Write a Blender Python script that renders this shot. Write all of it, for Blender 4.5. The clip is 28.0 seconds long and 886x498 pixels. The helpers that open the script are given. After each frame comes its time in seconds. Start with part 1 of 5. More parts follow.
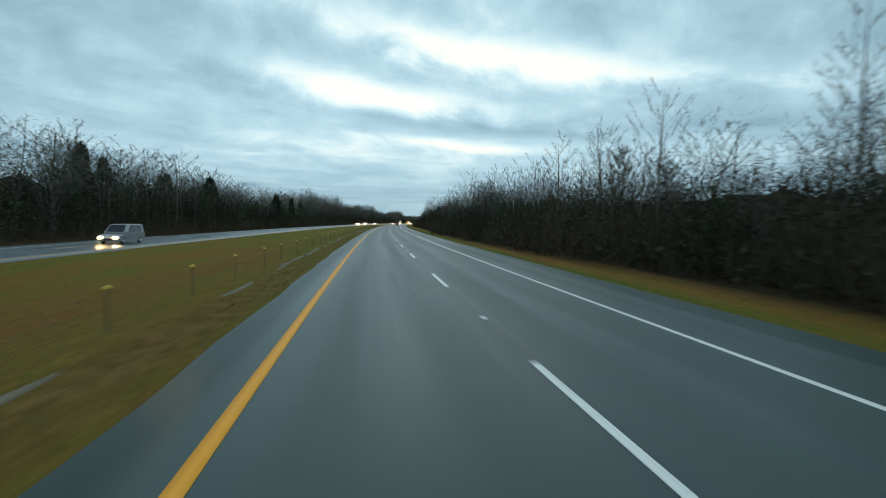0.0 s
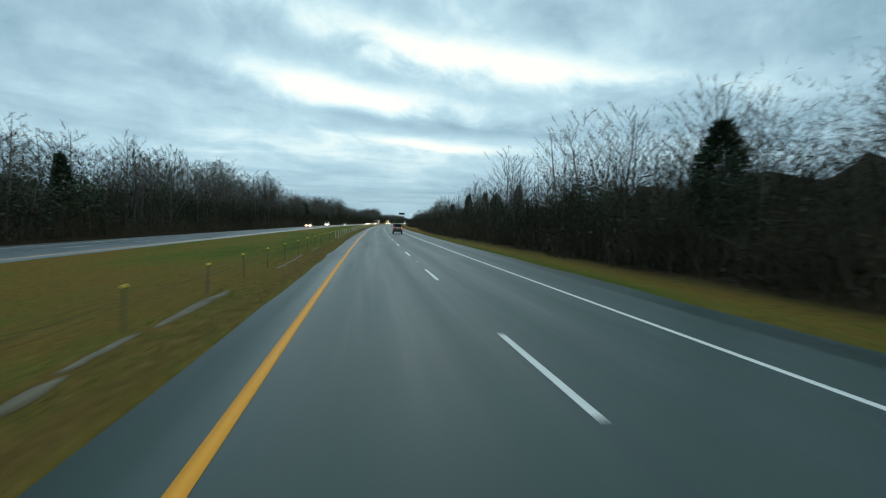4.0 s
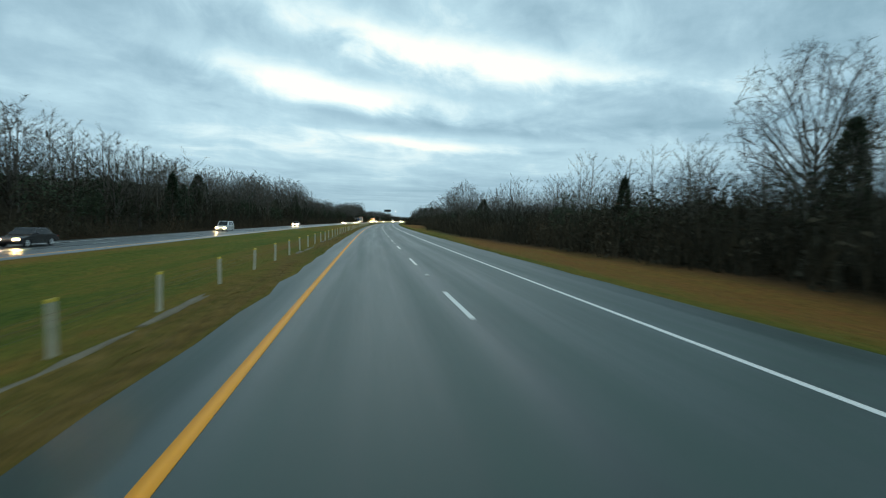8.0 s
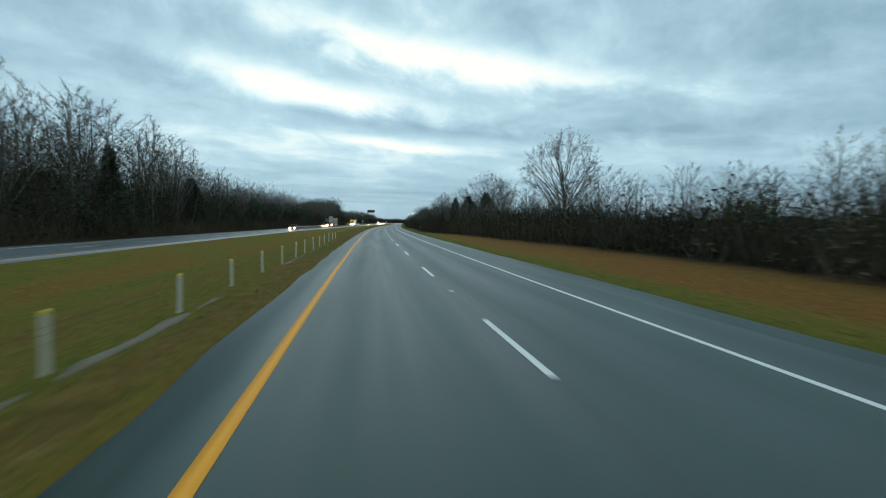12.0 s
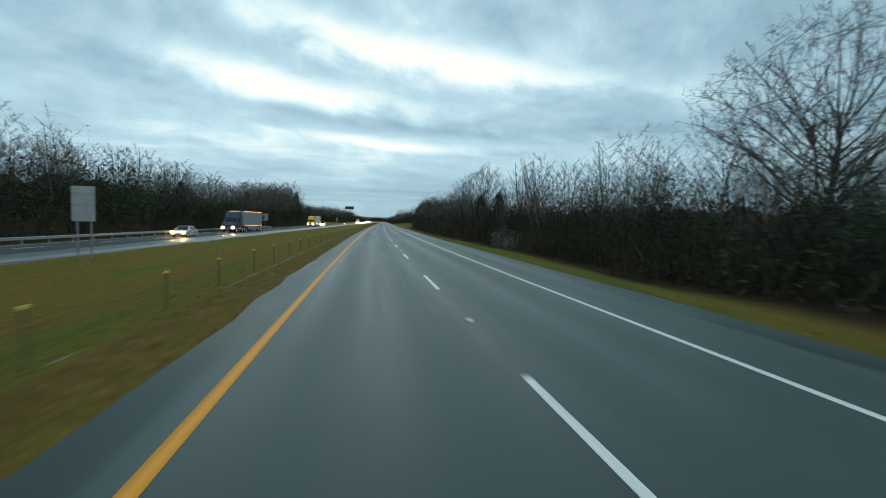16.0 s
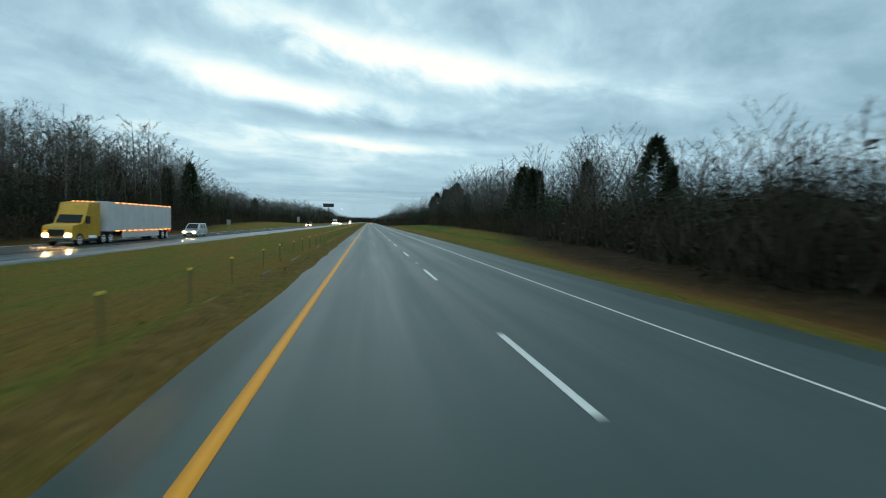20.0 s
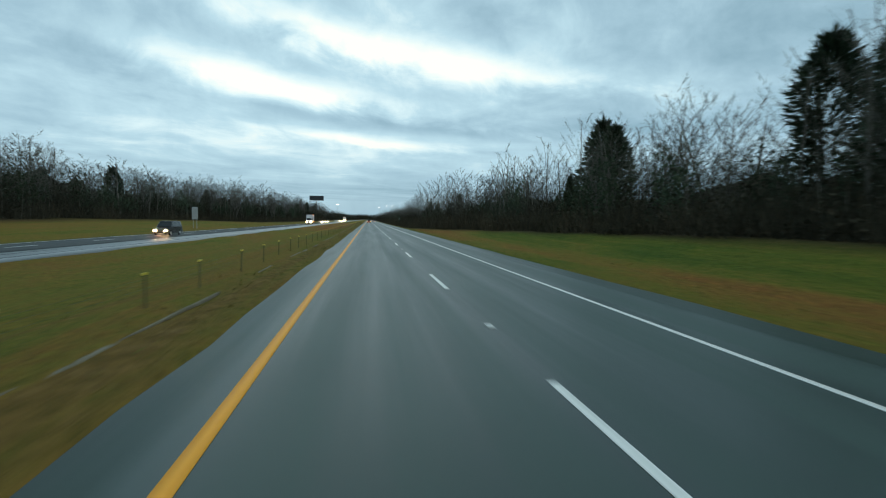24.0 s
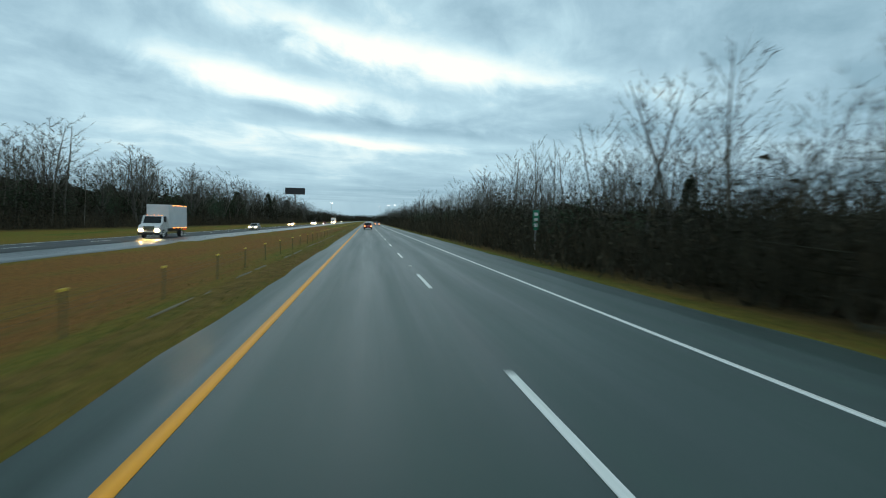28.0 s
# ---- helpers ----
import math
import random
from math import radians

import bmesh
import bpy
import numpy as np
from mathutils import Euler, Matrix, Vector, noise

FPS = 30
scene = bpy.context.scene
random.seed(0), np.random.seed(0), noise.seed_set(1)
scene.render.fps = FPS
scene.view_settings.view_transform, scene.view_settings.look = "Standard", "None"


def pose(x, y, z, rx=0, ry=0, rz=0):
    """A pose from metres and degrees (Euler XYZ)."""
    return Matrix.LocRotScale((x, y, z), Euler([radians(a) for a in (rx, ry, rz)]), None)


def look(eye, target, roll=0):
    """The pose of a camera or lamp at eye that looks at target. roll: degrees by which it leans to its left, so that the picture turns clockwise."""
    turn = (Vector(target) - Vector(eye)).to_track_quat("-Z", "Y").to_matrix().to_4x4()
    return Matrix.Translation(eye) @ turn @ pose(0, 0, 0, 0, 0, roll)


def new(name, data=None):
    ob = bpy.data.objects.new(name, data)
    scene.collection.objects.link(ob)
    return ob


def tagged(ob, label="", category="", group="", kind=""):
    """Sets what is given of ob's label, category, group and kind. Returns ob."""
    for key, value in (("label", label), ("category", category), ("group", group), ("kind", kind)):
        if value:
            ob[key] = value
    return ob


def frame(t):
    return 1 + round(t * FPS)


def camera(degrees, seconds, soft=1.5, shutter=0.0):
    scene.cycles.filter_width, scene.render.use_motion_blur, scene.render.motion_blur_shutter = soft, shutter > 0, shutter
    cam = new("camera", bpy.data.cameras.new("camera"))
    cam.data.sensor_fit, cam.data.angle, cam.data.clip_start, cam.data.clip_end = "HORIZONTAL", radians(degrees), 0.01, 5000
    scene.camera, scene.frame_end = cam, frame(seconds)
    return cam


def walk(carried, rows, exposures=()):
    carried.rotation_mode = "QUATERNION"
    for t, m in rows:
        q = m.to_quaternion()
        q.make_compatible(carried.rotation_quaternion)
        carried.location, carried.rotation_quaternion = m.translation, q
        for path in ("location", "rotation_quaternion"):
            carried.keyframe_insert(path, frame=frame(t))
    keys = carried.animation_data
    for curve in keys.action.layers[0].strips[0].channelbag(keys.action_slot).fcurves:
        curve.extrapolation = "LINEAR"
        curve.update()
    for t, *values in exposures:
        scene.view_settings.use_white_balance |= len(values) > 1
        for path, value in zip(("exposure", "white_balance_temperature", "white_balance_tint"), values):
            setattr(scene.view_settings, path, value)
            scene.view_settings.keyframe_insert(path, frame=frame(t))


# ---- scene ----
# The road: a line of arc length s with a heading; l is metres to the right of it.
BENDS = [(-0.8, 0.0), (75.7, 1.54), (151.4, 2.83), (226.2, 3.83), (299.8, 4.8), (372.1, 5.63), (444.2, 6.83), (517.0, 8.02), (590.6, 9.26), (665.3, 10.51), (741.3, 10.89), (818.8, 10.97), (896.6, 10.99)]
ROWS = [  # seconds, metres along the road, metres right of the line, yaw to the right of the road, pitch
    (0, -0.42, -0.05, 8.41, -3.06),
    (1, 37.04, -0.24, 8.55, -3.09),
    (2, 76.30, -0.38, 8.56, -3.01),
    (3, 113.63, -0.22, 8.69, -2.98),
    (4.5, 170.06, -0.05, 8.72, -3.09),
    (6, 225.98, 0.11, 8.75, -3.21),
    (7, 263.72, 0.18, 8.63, -3.17),
    (8, 299.68, 0.15, 8.71, -3.23),
    (9, 336.64, 0.20, 8.52, -3.16),
    (10, 371.73, -0.04, 8.42, -3.05),
    (11, 407.90, -0.17, 8.45, -3.14),
    (12, 444.87, -0.13, 8.77, -2.96),
    (13.5, 498.77, 0.06, 8.72, -2.98),
    (15, 553.17, 0.24, 8.66, -2.99),
    (16, 590.21, 0.24, 8.64, -3.08),
    (17, 627.35, 0.16, 8.61, -3.04),
    (18, 664.96, -0.13, 8.69, -2.97),
    (19, 703.98, -0.14, 8.72, -3.01),
    (20, 741.18, -0.10, 8.71, -3.00),
    (21, 779.65, 0.00, 8.72, -3.18),
    (22.5, 838.49, 0.00, 8.68, -3.23),
    (24, 897.31, -0.00, 8.64, -3.29),
    (25, 935.12, -0.15, 8.79, -3.18),
    (26, 973.54, -0.14, 8.94, -3.13),
    (27, 1011.85, 0.20, 9.08, -3.08),
    (28, 1050.25, 0.39, 8.73, -3.14)]
EYE, LEAN = 1.928, -1.11

_s = np.arange(-400.0, 3400.0, 1.0)
_h = np.radians(np.interp(_s, [-400] + [b[0] for b in BENDS], [-4.0] + [b[1] for b in BENDS]))
_x, _y = np.cumsum(np.sin(_h)), np.cumsum(np.cos(_h))
_x, _y = _x - np.interp(0, _s, _x), _y - np.interp(0, _s, _y)


def heading(s):
    return np.interp(s, _s, _h)


def spot(s, l):
    """World x and y of the place s along the road and l to its right."""
    h = heading(s)
    return np.interp(s, _s, _x) + l * np.cos(h), np.interp(s, _s, _y) - l * np.sin(h)


# ---- camera
cam = camera(84.05, 28.0, soft=1.0, shutter=0.25)
path = []
for t, s, l, yaw, pitch in ROWS:
    cx, cy = spot(s, l)
    path.append((t, pose(float(cx), float(cy), EYE, 90 + pitch, LEAN, -yaw - math.degrees(float(heading(s))))))
walk(cam, path)

# ---- world, sun, exposure
world = bpy.data.worlds.new("overcast")
scene.world = world
world.use_nodes = True
wt = world.node_tree
wt.nodes.clear()


def link(tree, a, b):
    tree.links.new(a, b)


def math_node(tree, op, a, b=None, clamp=False):
    n = tree.nodes.new("ShaderNodeMath")
    n.operation, n.use_clamp = op, clamp
    for i, v in enumerate((a, b)):
        if v is None:
            continue
        if isinstance(v, (int, float)):
            n.inputs[i].default_value = v
        else:
            link(tree, v, n.inputs[i])
    return n.outputs[0]


def noise_node(tree, vec, scale, detail=4.0, rough=0.55, distort=0.0):
    n = tree.nodes.new("ShaderNodeTexNoise")
    n.inputs["Scale"].default_value, n.inputs["Detail"].default_value = scale, detail
    n.inputs["Roughness"].default_value, n.inputs["Distortion"].default_value = rough, distort
    if vec is not None:
        link(tree, vec, n.inputs["Vector"])
    return n.outputs["Fac"]


def ramp_node(tree, fac, stops):
    n = tree.nodes.new("ShaderNodeValToRGB")
    while len(n.color_ramp.elements) < len(stops):
        n.color_ramp.elements.new(0.5)
    for e, (p, c) in zip(n.color_ramp.elements, stops):
        e.position, e.color = p, (*c, 1)
    link(tree, fac, n.inputs[0])
    return n.outputs[0]


# Bars of low cloud, thinner towards the horizon, slanting down to the right.
geo = wt.nodes.new("ShaderNodeTexCoord")
sep = wt.nodes.new("ShaderNodeSeparateXYZ")
link(wt, geo.outputs["Generated"], sep.inputs[0])
azimuth = math_node(wt, "ARCTAN2", sep.outputs[0], sep.outputs[1])
height_log = math_node(wt, "LOGARITHM", math_node(wt, "MAXIMUM", math_node(wt, "ADD", sep.outputs[2], -0.02), 0.015), math.e)
bar = math_node(wt, "ADD", height_log, math_node(wt, "MULTIPLY", azimuth, 0.5))
comb = wt.nodes.new("ShaderNodeCombineXYZ")
link(wt, math_node(wt, "MULTIPLY", azimuth, 1.15), comb.inputs[0])
link(wt, bar, comb.inputs[1])
comb.inputs[2].default_value = 3.7
big = noise_node(wt, comb.outputs[0], 1.15, 3.0, 0.5, 0.25)
comb2 = wt.nodes.new("ShaderNodeCombineXYZ")
link(wt, math_node(wt, "MULTIPLY", azimuth, 2.3), comb2.inputs[0])
link(wt, bar, comb2.inputs[1])
comb2.inputs[2].default_value = 3.7
mid = noise_node(wt, comb2.outputs[0], 3.0, 6.0, 0.56, 0.5)
puff_at = wt.nodes.new("ShaderNodeCombineXYZ")
link(wt, azimuth, puff_at.inputs[0])
link(wt, math_node(wt, "MULTIPLY", height_log, 0.8), puff_at.inputs[1])
puff = noise_node(wt, puff_at.outputs[0], 6.5, 6.0, 0.6, 0.35)
fine_n = noise_node(wt, geo.outputs["Generated"], 11.0, 5.0, 0.6, 0.5)


def bump_at(value, centre, width):
    q = math_node(wt, "DIVIDE", math_node(wt, "SUBTRACT", value, centre), width)
    return math_node(wt, "POWER", math.e, math_node(wt, "MULTIPLY", math_node(wt, "MULTIPLY", q, q), -1.0))


# Three thin places in the cover.
wavy = math_node(wt, "ADD", bar, math_node(wt, "MULTIPLY", math_node(wt, "SUBTRACT", mid, 0.5), 0.24))
gap = math_node(wt, "ADD", math_node(wt, "MULTIPLY", bump_at(wavy, -1.48, 0.10), bump_at(azimuth, 0.0, 0.26)), math_node(wt, "MULTIPLY", bump_at(wavy, -1.10, 0.10), bump_at(azimuth, 0.25, 0.40)))
gap = math_node(wt, "ADD", gap, math_node(wt, "MULTIPLY", math_node(wt, "MULTIPLY", bump_at(wavy, -1.92, 0.08), bump_at(azimuth, 0.2, 0.2)), 0.75))
# A darker underside between them.
gap = math_node(wt, "SUBTRACT", gap, math_node(wt, "MULTIPLY", math_node(wt, "MULTIPLY", bump_at(wavy, -1.69, 0.07), bump_at(azimuth, 0.35, 0.4)), 0.45))
dens = math_node(wt, "ADD", math_node(wt, "MULTIPLY", big, 0.42), math_node(wt, "ADD", math_node(wt, "MULTIPLY", mid, 0.32), math_node(wt, "MULTIPLY", puff, 0.14)))
dens = math_node(wt, "ADD", dens, math_node(wt, "SUBTRACT", math_node(wt, "MULTIPLY", fine_n, 0.12), math_node(wt, "MULTIPLY", math_node(wt, "MINIMUM", math_node(wt, "ABSOLUTE", math_node(wt, "SUBTRACT", azimuth, 0.15)), 0.9), 0.10)))
dens = math_node(wt, "ADD", dens, math_node(wt, "ADD", math_node(wt, "MULTIPLY", gap, 0.20), 0.018))
cloud = ramp_node(wt, dens, [(0.36, (0.265, 0.43, 0.52)), (0.46, (0.37, 0.56, 0.66)), (0.55, (0.50, 0.72, 0.81)), (0.62, (0.72, 0.91, 0.94)), (0.71, (1.02, 1.05, 0.95))])
# Towards the horizon the layers merge into an even grey blue.
lowness = math_node(wt, "POWER", math_node(wt, "SUBTRACT", 1.0, math_node(wt, "MULTIPLY", sep.outputs[2], 4.5, True), True), 2.0)
mixc = wt.nodes.new("ShaderNodeMixRGB")
link(wt, math_node(wt, "MULTIPLY", lowness, 0.6), mixc.inputs[0])
link(wt, cloud, mixc.inputs[1])
mixc.inputs[2].default_value = (0.30, 0.46, 0.56, 1)
sky = wt.nodes.new("ShaderNodeTexSky")
sky.sky_type, sky.sun_disc, sky.sun_elevation, sky.sun_rotation = "NISHITA", False, radians(48), radians(175)
bg_sky, bg_cloud, both, world_out = (wt.nodes.new(k) for k in ("ShaderNodeBackground", "ShaderNodeBackground", "ShaderNodeAddShader", "ShaderNodeOutputWorld"))
bg_sky.inputs[1].default_value = 0.006
bg_cloud.inputs[1].default_value = 1.0
link(wt, sky.outputs[0], bg_sky.inputs[0])
link(wt, mixc.outputs[0], bg_cloud.inputs[0])
link(wt, bg_sky.outputs[0], both.inputs[0])
link(wt, bg_cloud.outputs[0], both.inputs[1])
link(wt, both.outputs[0], world_out.inputs[0])

sun_data = bpy.data.lights.new("sun", "SUN")
sun_data.energy, sun_data.angle, sun_data.color = 0.4, radians(30), (1.0, 0.97, 0.93)
sun = new("sun", sun_data)
sun.matrix_world = look((0, 0, 60), (-5, 53, 0))

# ---- materials


def material(name, stops, rough=0.8, scale=3.0, fine=40.0, bump=0.2, metal=0.0, coords="Object", spec=0.5, island=0.0, emit=None, stretch=None):
    """Colour from two noises through a ramp, with roughness and bump that follow the fine one."""
    m = bpy.data.materials.new(name)
    m.use_nodes = True
    t = m.node_tree
    b = t.nodes["Principled BSDF"]
    tc = t.nodes.new("ShaderNodeTexCoord")
    vec = tc.outputs[coords]
    if stretch:
        mp = t.nodes.new("ShaderNodeMapping")
        mp.inputs["Scale"].default_value = stretch
        link(t, vec, mp.inputs[0])
        vec = mp.outputs[0]
    n1, n2 = noise_node(t, vec, scale, 5.0), noise_node(t, vec, fine, 4.0)
    mix = math_node(t, "ADD", math_node(t, "MULTIPLY", n1, 0.65), math_node(t, "MULTIPLY", n2, 0.35))
    if island:
        g = t.nodes.new("ShaderNodeNewGeometry")
        o = t.nodes.new("ShaderNodeObjectInfo")
        r = math_node(t, "ADD", g.outputs["Random Per Island"], o.outputs["Random"])
        mix = math_node(t, "ADD", mix, math_node(t, "MULTIPLY", math_node(t, "SUBTRACT", r, 1.0), island))
    link(t, ramp_node(t, mix, stops), b.inputs["Base Color"])
    rr = math_node(t, "ADD", math_node(t, "MULTIPLY", n2, 0.25), rough - 0.125, True)
    link(t, rr, b.inputs["Roughness"])
    b.inputs["Metallic"].default_value = metal
    b.inputs["Specular IOR Level"].default_value = spec
    if bump:
        bn = t.nodes.new("ShaderNodeBump")
        bn.inputs["Strength"].default_value, bn.inputs["Distance"].default_value = bump, 0.02
        link(t, n2, bn.inputs["Height"])
        link(t, bn.outputs[0], b.inputs["Normal"])
    if emit:
        b.inputs["Emission Color"].default_value, b.inputs["Emission Strength"].default_value = (*emit[0], 1), emit[1]
    return m


def grey(v, k=1.0):
    return (v * k, v * k, v * k)


def road_material(name, base, wet, sheen):
    """Damp asphalt: aggregate, drawn-out wheel tracks, smoother where tyres have polished it."""
    m = bpy.data.materials.new(name)
    m.use_nodes = True
    t = m.node_tree
    b = t.nodes["Principled BSDF"]
    uv = t.nodes.new("ShaderNodeUVMap")
    s2 = t.nodes.new("ShaderNodeSeparateXYZ")
    link(t, uv.outputs[0], s2.inputs[0])
    mp = t.nodes.new("ShaderNodeMapping")
    mp.inputs["Scale"].default_value = (1.0, 0.03, 1.0)
    link(t, uv.outputs[0], mp.inputs[0])
    streak = noise_node(t, mp.outputs[0], 1.6, 4.0, 0.6)
    patch = noise_node(t, uv.outputs[0], 0.25, 5.0, 0.6)
    grain = noise_node(t, uv.outputs[0], 55.0, 3.0, 0.7)
    # Two wheel tracks a lane, 1.75 m apart.
    wave = math_node(t, "COSINE", math_node(t, "MULTIPLY", math_node(t, "SUBTRACT", s2.outputs[0], 1.27), 2 * math.pi / 1.73))
    tone = math_node(t, "ADD", math_node(t, "MULTIPLY", streak, 0.45), math_node(t, "MULTIPLY", grain, 0.3))
    tone = math_node(t, "ADD", tone, math_node(t, "MULTIPLY", patch, 0.25))
    tone = math_node(t, "ADD", tone, math_node(t, "MULTIPLY", wave, 0.03))
    # A dark sealed joint runs under the lane line.
    q = math_node(t, "DIVIDE", math_node(t, "SUBTRACT", s2.outputs[0], 2.23), 0.22)
    joint = math_node(t, "POWER", math.e, math_node(t, "MULTIPLY", math_node(t, "MULTIPLY", q, q), -1.0))
    tone = math_node(t, "SUBTRACT", tone, math_node(t, "MULTIPLY", joint, math_node(t, "MULTIPLY", patch, 0.22)))
    link(t, ramp_node(t, tone, [(0.3, tuple(c * 0.6 for c in base)), (0.5, base), (0.72, tuple(c * 1.6 for c in base))]), b.inputs["Base Color"])
    r = math_node(t, "ADD", math_node(t, "MULTIPLY", grain, 0.22), wet)
    r = math_node(t, "ADD", r, math_node(t, "MULTIPLY", wave, 0.035))
    # The paved inner shoulder holds more water.
    r = math_node(t, "SUBTRACT", r, math_node(t, "MULTIPLY", math_node(t, "MULTIPLY", math_node(t, "SUBTRACT", -1.35, s2.outputs[0]), 4.0, True), 0.02))
    r = math_node(t, "ADD", r, math_node(t, "MULTIPLY", math_node(t, "SUBTRACT", streak, 0.5), 0.3), True)
    link(t, r, b.inputs["Roughness"])
    b.inputs["Specular IOR Level"].default_value = sheen
    bn = t.nodes.new("ShaderNodeBump")
    bn.inputs["Strength"].default_value, bn.inputs["Distance"].default_value = 0.25, 0.006
    link(t, grain, bn.inputs["Height"])
    link(t, bn.outputs[0], b.inputs["Normal"])
    return m


M_ROAD = road_material("damp_asphalt", (0.023, 0.046, 0.034), 0.32, 0.6)
# Base colour darkened to stand for woods mirrored in wet lanes.
M_ROAD_DULL = road_material("dark_reflection_asphalt", (0.022, 0.026, 0.024), 0.60, 0.5)
M_ROAD_FAR = road_material("pale_asphalt", (0.095, 0.105, 0.105), 0.24, 0.8)


def paint_material(name, stops, wear):
    m = material(name, stops, 0.55, 2.0, 60.0, 0.3, coords="Generated")
    t = m.node_tree
    b = t.nodes["Principled BSDF"]
    tc = t.nodes.new("ShaderNodeTexCoord")
    w = noise_node(t, tc.outputs["Object"], 9.0, 6.0, 0.75)
    f = math_node(t, "GREATER_THAN", w, wear)
    tr = t.nodes.new("ShaderNodeBsdfTransparent")
    mx = t.nodes.new("ShaderNodeMixShader")
    out = t.nodes["Material Output"]
    link(t, f, mx.inputs[0])
    link(t, b.outputs[0], mx.inputs[1])
    link(t, tr.outputs[0], mx.inputs[2])
    link(t, mx.outputs[0], out.inputs[0])
    return m


M_YELLOW = paint_material("worn_yellow_paint", [(0.3, (0.86, 0.31, 0.008)), (0.6, (0.97, 0.40, 0.012))], 0.70)
M_WHITE = paint_material("worn_white_paint", [(0.3, (0.72, 0.71, 0.64)), (0.6, (0.92, 0.91, 0.84))], 0.68)
M_MARKER = material("marker_plastic", [(0.3, (0.5, 0.5, 0.46)), (0.7, (0.7, 0.7, 0.64))], 0.4, 8, 90)
M_CONCRETE = material("weathered_concrete", [(0.3, (0.10, 0.078, 0.04)), (0.5, (0.165, 0.135, 0.082)), (0.75, (0.25, 0.21, 0.145))], 0.85, 1.2, 30, 0.4)


def grass_ground():
    """Mown winter grass: streaks along the road, clumps, rusty tufts, and bare soil by the mowing strip. The UV map holds metres across and along."""
    m = bpy.data.materials.new("winter_grass")
    m.use_nodes = True
    t = m.node_tree
    b = t.nodes["Principled BSDF"]
    tc = t.nodes.new("ShaderNodeTexCoord")
    uv = t.nodes.new("ShaderNodeUVMap")
    across = t.nodes.new("ShaderNodeSeparateXYZ")
    link(t, uv.outputs[0], across.inputs[0])
    lat = across.outputs[0]
    mp = t.nodes.new("ShaderNodeMapping")
    mp.inputs["Scale"].default_value = (1.0, 0.16, 1.0)
    link(t, uv.outputs[0], mp.inputs[0])
    mp2 = t.nodes.new("ShaderNodeMapping")
    mp2.inputs["Scale"].default_value = (1.0, 0.05, 1.0)
    link(t, uv.outputs[0], mp2.inputs[0])
    wide = noise_node(t, mp.outputs[0], 0.22, 4.0, 0.6, 0.8)
    streak = noise_node(t, mp2.outputs[0], 1.3, 4.0, 0.6, 0.3)
    clump = noise_node(t, tc.outputs["Object"], 1.7, 6.0, 0.65)
    tuft = noise_node(t, tc.outputs["Object"], 5.5, 4.0, 0.7)
    blade = noise_node(t, tc.outputs["Object"], 24.0, 4.0, 0.7)
    mix = math_node(t, "ADD", math_node(t, "MULTIPLY", wide, 0.40), math_node(t, "MULTIPLY", clump, 0.26))
    mix = math_node(t, "ADD", mix, math_node(t, "MULTIPLY", streak, 0.22))
    mix = math_node(t, "ADD", mix, math_node(t, "MULTIPLY", blade, 0.14))
    kind_of = t.nodes.new("ShaderNodeAttribute")
    kind_of.attribute_name = "russet"
    mix = math_node(t, "ADD", mix, math_node(t, "MULTIPLY", kind_of.outputs["Fac"], 0.15))
    grass = ramp_node(t, mix, [(0.33, (0.062, 0.100, 0.016)), (0.42, (0.113, 0.127, 0.020)), (0.49, (0.160, 0.135, 0.025)), (0.56, (0.196, 0.126, 0.028)), (0.66, (0.222, 0.106, 0.030))])

    def band(centre, width, gain):
        q = math_node(t, "DIVIDE", math_node(t, "SUBTRACT", lat, centre), width)
        return math_node(t, "MULTIPLY", math_node(t, "POWER", math.e, math_node(t, "MULTIPLY", math_node(t, "MULTIPLY", q, q), -1.0)), gain)

    # Bare soil beside the mowing strip, and in a worn line along the swale.
    soil_at = math_node(t, "ADD", band(-3.45, 0.75, 0.62), math_node(t, "ADD", band(-7.2, 0.55, 0.50), band(-2.75, 0.3, 0.35)))
    soil_at = math_node(t, "ADD", soil_at, math_node(t, "MULTIPLY", math_node(t, "SUBTRACT", tuft, 0.5), 1.1))
    soil_at = math_node(t, "ADD", soil_at, math_node(t, "MULTIPLY", math_node(t, "SUBTRACT", streak, 0.5), 1.6))
    soil_f = math_node(t, "MULTIPLY", math_node(t, "SUBTRACT", soil_at, 0.22), 1.9, True)
    soil = ramp_node(t, clump, [(0.3, (0.100, 0.062, 0.020)), (0.5, (0.165, 0.100, 0.030)), (0.72, (0.235, 0.160, 0.065))])
    mx0 = t.nodes.new("ShaderNodeMixRGB")
    link(t, math_node(t, "MULTIPLY", soil_f, 0.75), mx0.inputs[0])
    link(t, grass, mx0.inputs[1])
    link(t, soil, mx0.inputs[2])
    # Darker and paler tufts.
    hue = ramp_node(t, math_node(t, "ADD", math_node(t, "MULTIPLY", tuft, 0.6), math_node(t, "MULTIPLY", blade, 0.4)), [(0.34, (0.40, 0.42, 0.45)), (0.5, (1, 1, 1)), (0.66, (1.6, 1.5, 1.4))])
    mul = t.nodes.new("ShaderNodeMixRGB")
    mul.blend_type = "MULTIPLY"
    mul.inputs[0].default_value = 1.0
    link(t, mx0.outputs[0], mul.inputs[1])
    link(t, hue, mul.inputs[2])
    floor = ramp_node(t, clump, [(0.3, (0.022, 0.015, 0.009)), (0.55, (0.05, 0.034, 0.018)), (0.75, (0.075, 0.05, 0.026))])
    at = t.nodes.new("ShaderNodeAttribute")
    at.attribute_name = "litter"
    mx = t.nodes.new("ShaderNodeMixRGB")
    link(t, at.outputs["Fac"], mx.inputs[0])
